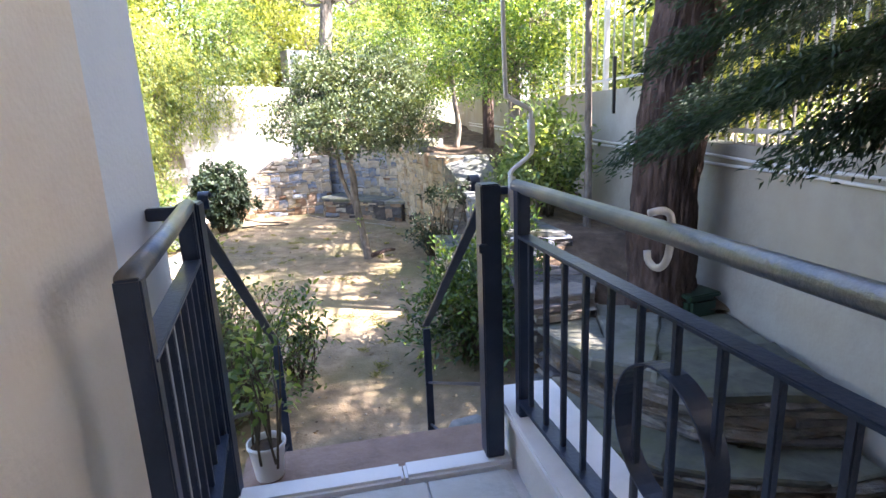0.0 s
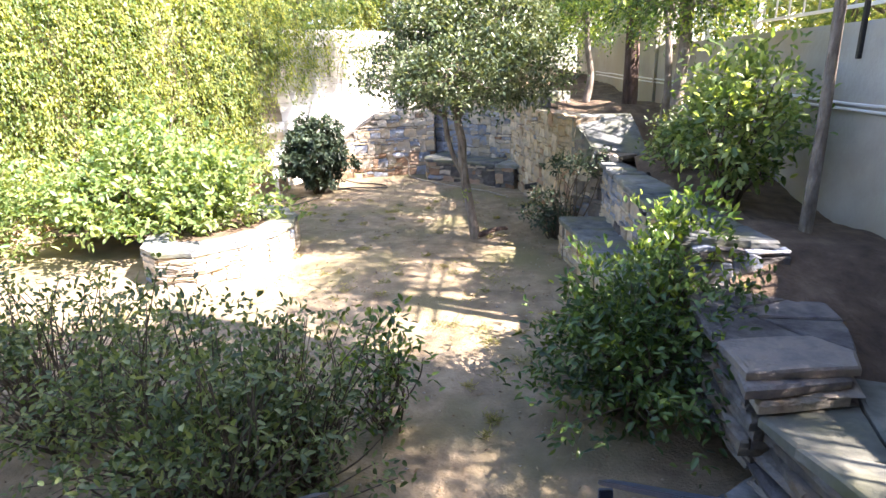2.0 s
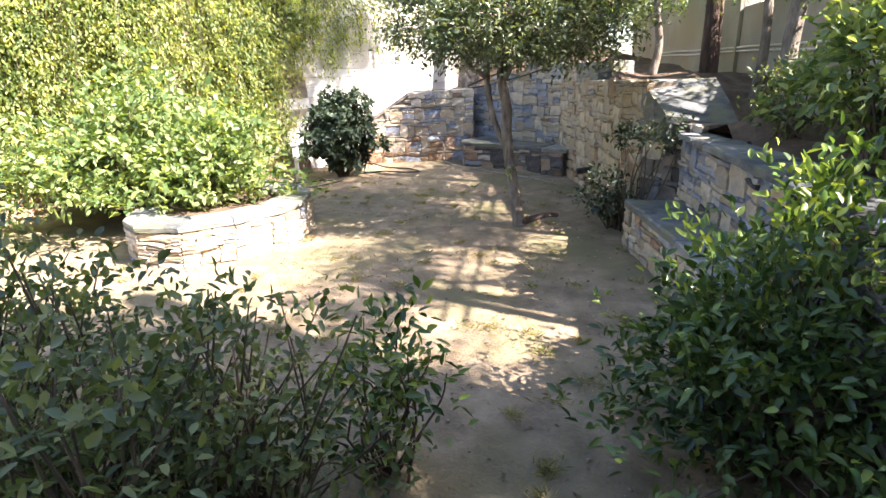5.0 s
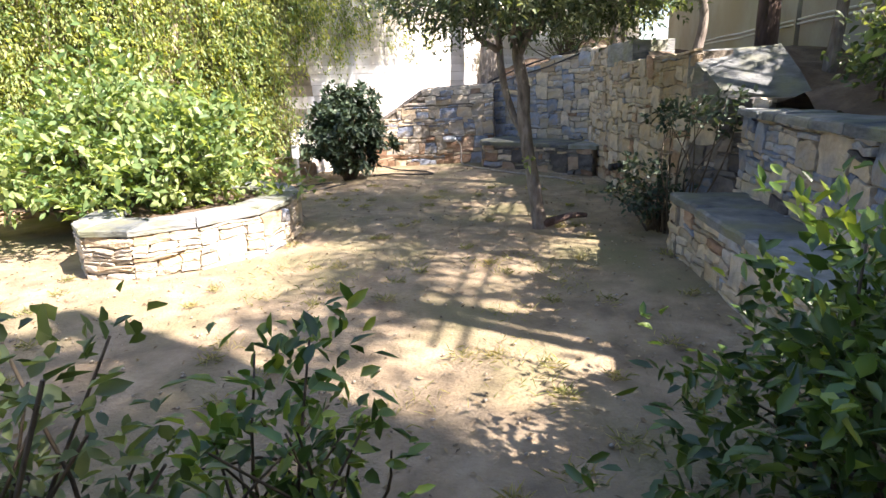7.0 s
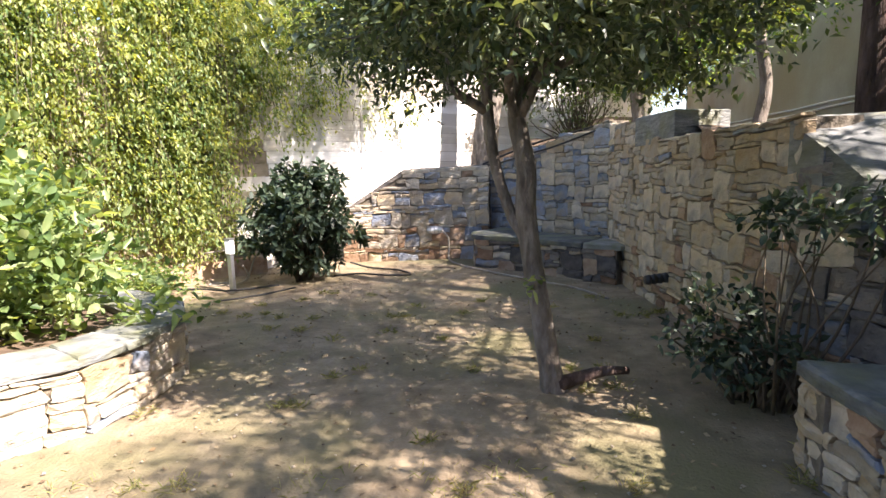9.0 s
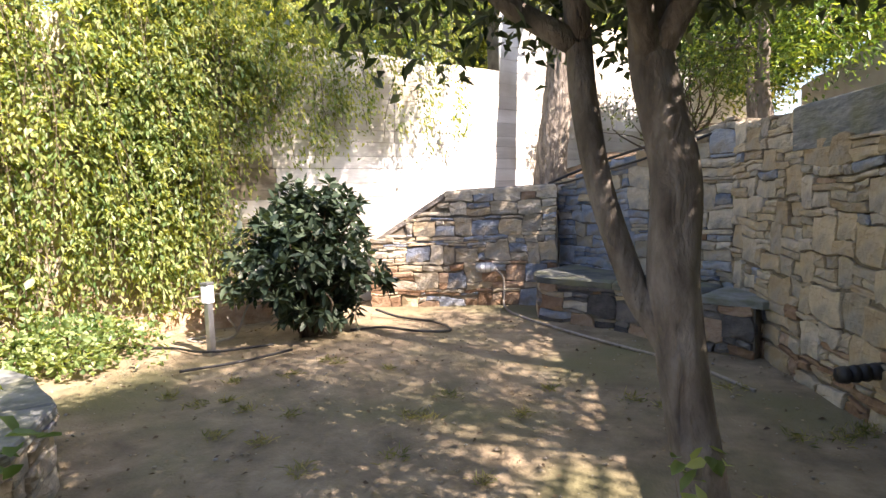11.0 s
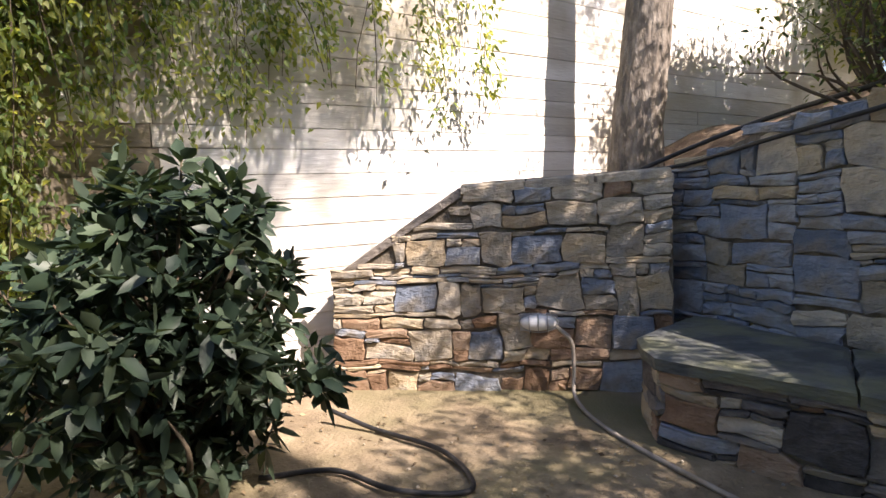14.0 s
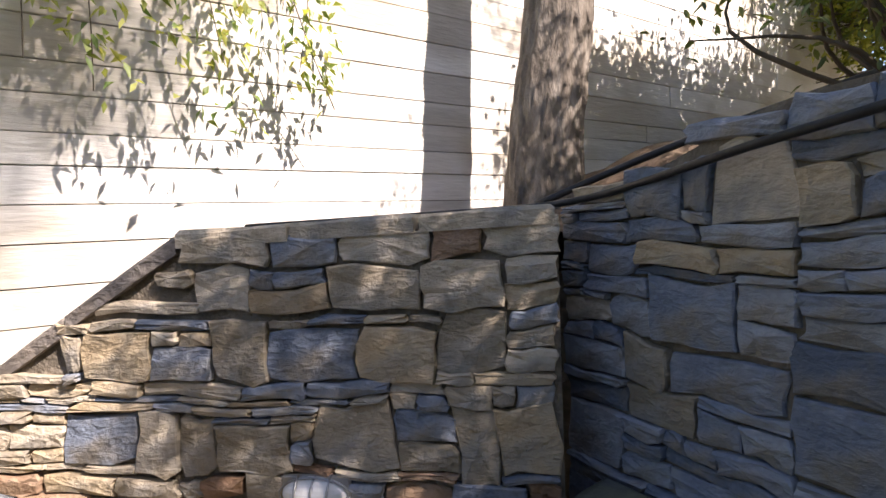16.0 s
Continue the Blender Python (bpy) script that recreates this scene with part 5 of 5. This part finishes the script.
bush("ivy", "low trailing ivy on the ground under the climber", (-6.5, 10.9, 0), (-6.5, 10.9, 0.16), (0.75, 0.8, 0.26), 320, 8, 0.06, 0.045, FRESH, 87, 20, 0.006, 0.05, 0.2, 0.4, flat=0.03)
bush("bush", "dark twiggy shrub at the top of the stone wall", (-1.55, 15.3, 1.75), (-1.5, 15.3, 2.6), (0.8, 0.65, 0.8), 300, 8, 0.06, 0.024, DULL, 88, 60, 0.016, 0.06, 0.3, 0.5, bend=0.25)
bush("bush", "dark low shrub at the foot of the bank trees", (1.05, 7.9, 1.25), (1.05, 7.9, 1.55), (0.35, 0.4, 0.3), 90, 9, 0.06, 0.03, DULL, 89, 16, 0.008, 0.06, 0.3, 0.5)


# ---- small things ----
def lamp(x, y):
    root = empty("garden_lamp", x, y, 0, "short grey-blue garden bollard lamp with glass head", "lamp")
    box("base_plate", (-0.06, -0.06, -0.01), (0.06, 0.06, 0.025), STEEL, root, 0.006)
    box("post", (-0.03, -0.03, 0.02), (0.03, 0.03, 0.47), STEEL, root, 0.006)
    box("glass", (-0.042, -0.042, 0.47), (0.042, 0.042, 0.64), PLASTIC, root, 0.008)
    box("cap", (-0.046, -0.046, 0.64), (0.046, 0.046, 0.665), STEEL, root, 0.006)


lamp(-5.42, 11.55)
xw, yw, hw = along(GABLE, 1.46)
bulk = empty("wall_lamp", xw, yw, 0.48, "oval glass bulkhead lamp with wire guard on the stone wall", "lamp", turn=hw)
bm = bmesh.new()
bmesh.ops.create_uvsphere(bm, u_segments=24, v_segments=12, radius=1)
for v in bm.verts:
    v.co = Vector((v.co.x * 0.125, -0.03 + v.co.y * 0.06, v.co.z * 0.058))
me = bpy.data.meshes.new("glass")
bm.to_mesh(me)
bm.free()
me.materials.append(PLASTIC)
put("glass", me, bulk)
box("back_plate", (-0.13, -0.032, -0.063), (0.13, -0.012, 0.063), STEEL, bulk, 0.008)
for k in (-0.06, 0, 0.06):
    tubes("guard_wire", [([(k, -0.03 - 0.062 * math.cos(a), 0.064 * math.sin(a)) for a in np.linspace(-1.57, 1.57, 12)], 0.004)], STEEL, bulk, 5)
tubes("guard_ring", [([(0.13 * math.cos(a), -0.05, 0.064 * math.sin(a)) for a in np.linspace(0, 6.28, 30)], 0.004)], STEEL, bulk, 5)


def hose(name, label, points, r, mat, n=50):
    root = empty(name, points[0][0], points[0][1], points[0][2], label, "hose")
    o = points[0]
    tubes("tube", [([(x - o[0], y - o[1], z - o[2]) for x, y, z in smooth_line(points, n)], r)], mat, root, 7)


hose("hose", "pale dusty conduit from the wall lamp down to the ground", [(-3.56, 14.25, 0.47), (-3.46, 14.24, 0.38), (-3.45, 14.25, 0.2), (-3.4, 14.1, 0.04), (-3.1, 13.7, 0.025), (-2.5, 13.2, 0.02), (-1.9, 12.75, 0.02), (-1.4, 12.4, 0.02), (-1.0, 11.9, 0.02)], 0.013, HOSE, 70)
hose("hose", "black irrigation hose lying across the earth", [(-4.6, 12.6, 0.03), (-4.3, 12.8, 0.03), (-3.9, 12.75, 0.03), (-3.6, 12.9, 0.02), (-3.9, 13.2, 0.02), (-4.4, 13.3, 0.03), (-4.7, 13.3, 0.1)], 0.014, BLACK, 50)
hose("hose", "black irrigation hose lying across the earth", [(-5.0, 11.9, 0.03), (-5.4, 11.5, 0.03), (-5.9, 11.5, 0.03), (-6.3, 11.3, 0.05), (-6.6, 11.2, 0.08)], 0.012, BLACK, 40)
hose("hose", "black irrigation hose lying across the earth", [(-4.7, 11.8, 0.03), (-4.9, 11.4, 0.02), (-5.2, 11.0, 0.02)], 0.012, BLACK, 20)
hose("hose", "loop of pale grey hose beside the bollard lamp", [(-5.4, 11.75, 0.3), (-5.45, 11.9, 0.1), (-5.7, 11.8, 0.02), (-6.0, 11.8, 0.02), (-5.9, 11.95, 0.02), (-5.6, 12.0, 0.03), (-5.5, 12.1, 0.3), (-5.6, 12.3, 0.45), (-6.2, 12.0, 0.4)], 0.011, HOSE, 50)
hose("hose", "black pipe lying along the top of the stone wall", [(-4.15, 14.5, 1.44), (-3.4, 14.7, 1.46), (-2.85, 14.85, 1.49), (-2.3, 14.42, 1.60), (-1.8, 14.06, 1.70), (-1.3, 13.68, 1.84), (-0.95, 13.6, 1.95)], 0.014, BLACK, 40)
hose("hose", "black pipe sagging on the bank above the wall", [(-3.2, 15.6, 1.5), (-2.7, 15.7, 1.7), (-2.2, 15.6, 1.85), (-1.6, 15.1, 1.95), (-1.0, 14.6, 2.05)], 0.02, BLACK, 30)
pot = empty("plant_pot", -0.765, 2.06, 0.92, "white plastic pot with a leggy potted plant", "plant pot")
n, vs, fs = 24, [], []
for r, zz in ((0.056, 0.0), (0.074, 0.14), (0.08, 0.145), (0.08, 0.16), (0.072, 0.16), (0.068, 0.13)):
    vs += [(r * math.cos(6.2832 * i / n), r * math.sin(6.2832 * i / n), zz) for i in range(n)]
for r in range(5):
    fs += [(r * n + i, r * n + (i + 1) % n, (r + 1) * n + (i + 1) % n, (r + 1) * n + i) for i in range(n)]
put("pot", raw_mesh("pot", vs, fs, PLASTIC, True), pot)
put("potting_soil", raw_mesh("potting_soil", [(0.069 * math.cos(6.2832 * i / n), 0.069 * math.sin(6.2832 * i / n), 0.132) for i in range(n)], [tuple(range(n))], SOIL), pot)
rng = np.random.default_rng(9)
tips, outs = lumpy_tips(rng, (0, 0.02, 0.45), (0.11, 0.11, 0.24), 26, 0.3, 0.4)
tubes("stem_growth", stems(rng, (0, 0, 0.14), tips, 10, 0.006, 0.002, 0.04), TWIG, pot, 5)
foliage("leaves", rng, tips, outs, 6, 0.045, 0.028, FRESH, pot, 0.03)


valve = empty("valve_box", 2.1, 4.42, 0.66, "dark green plastic valve box on the soil by the wall", "box", turn=20)
box("body", (-0.15, -0.1, -0.03), (0.15, 0.1, 0.15), GREENP, valve, 0.03)
box("lid", (-0.165, -0.115, 0.152), (0.165, 0.115, 0.19), GREENP, valve, 0.012)


def scatter(name, label, category, count, seed, maker, area):
    rng = np.random.default_rng(seed)
    pts = np.stack([rng.uniform(area[0], area[1], count), rng.uniform(area[2], area[3], count), np.full(count, 0.012)], 1)
    pts[:, 2] += [0.035 * noise.noise(Vector((x * 0.7, y * 0.7, 0))) + 0.012 * noise.noise(Vector((x * 5, y * 5, 4))) for x, y, _ in pts]
    v, f, mat = maker(rng, pts)
    tagged(put(name, quick_mesh(name, v, f, mat)), label, category, kind="stuff")


def litter_maker(rng, p):
    w = rng.normal(size=(len(p), 3)) * np.array([1, 1, 0.12])
    return (*leaf_arrays(rng, p, w, 0.036, 0.018, False, 0.1), LITTER)


scatter("fallen_leaves", "scattered dry fallen leaves on the bare earth", "leaves", 2600, 3, litter_maker, (-6.0, 0.3, 3.6, 13.6))


def grass_maker(rng, p):
    tufts = p[:110]
    own = [(-1.41, 5.91), (-1.14, 6.49), (-0.87, 6.18), (-1.32, 8.24), (-1.19, 7.13), (-1.0, 8.0), (-1.6, 8.1), (-0.9, 7.7), (-2.6, 7.4), (-3.0, 7.0), (-3.3, 7.6), (-2.2, 8.0)]
    for i, (x, y) in enumerate(own):
        tufts[i] = (x, y, 0.0)
    size = np.where(np.arange(len(tufts)) < len(own), 2.1, rng.uniform(0.4, 0.9, len(tufts)))
    k = 44
    base = np.repeat(tufts, k, 0) + rng.normal(0, 0.05, (len(tufts) * k, 3)) * np.array([1, 1, 0]) * np.repeat(size, k)[:, None]
    w = rng.normal(size=(len(base), 3)) * np.array([1, 1, 0]) + np.array([0, 0, 0.75])
    return (*leaf_arrays(rng, base, w, 0.07, 0.006, False, 0.1), GRASS)


scatter("grass_tufts", "thin dry grass tufts growing from the bare earth", "grass", 110, 6, grass_maker, (-5.0, 0.0, 4.5, 12.0))


def pebble_maker(rng, p):
    base = np.array([(1, 0, 0), (-1, 0, 0), (0, 1, 0), (0, -1, 0), (0, 0, 0.6), (0, 0, -0.6)], float)
    f = np.array([(0, 2, 4), (2, 1, 4), (1, 3, 4), (3, 0, 4), (2, 0, 5), (1, 2, 5), (3, 1, 5), (0, 3, 5)])
    size = rng.uniform(0.004, 0.016, len(p))[:, None, None]
    v = p[:, None] + base[None] * size * rng.uniform(0.6, 1.3, (len(p), 6, 1))
    return v.reshape(-1, 3), ((np.arange(len(p)) * 6)[:, None, None] + f[None]).reshape(-1, 3), LIME


scatter("pebbles", "small loose stones on the bare earth", "stones", 1600, 7, pebble_maker, (-6.0, 0.4, 3.4, 13.6))

stub = empty("drain_pipe", -0.42, 11.5, 0.36, "short black corrugated drain pipe out of the stone wall", "pipe")
for k in range(7):
    tubes("pipe_ring", [([(0.1 - 0.05 * k, -0.02 * k, -0.005 * k), (0.06 - 0.05 * k, -0.016 - 0.02 * k, -0.005 * k)], [0.05, 0.042])], BLACK, stub, 14)
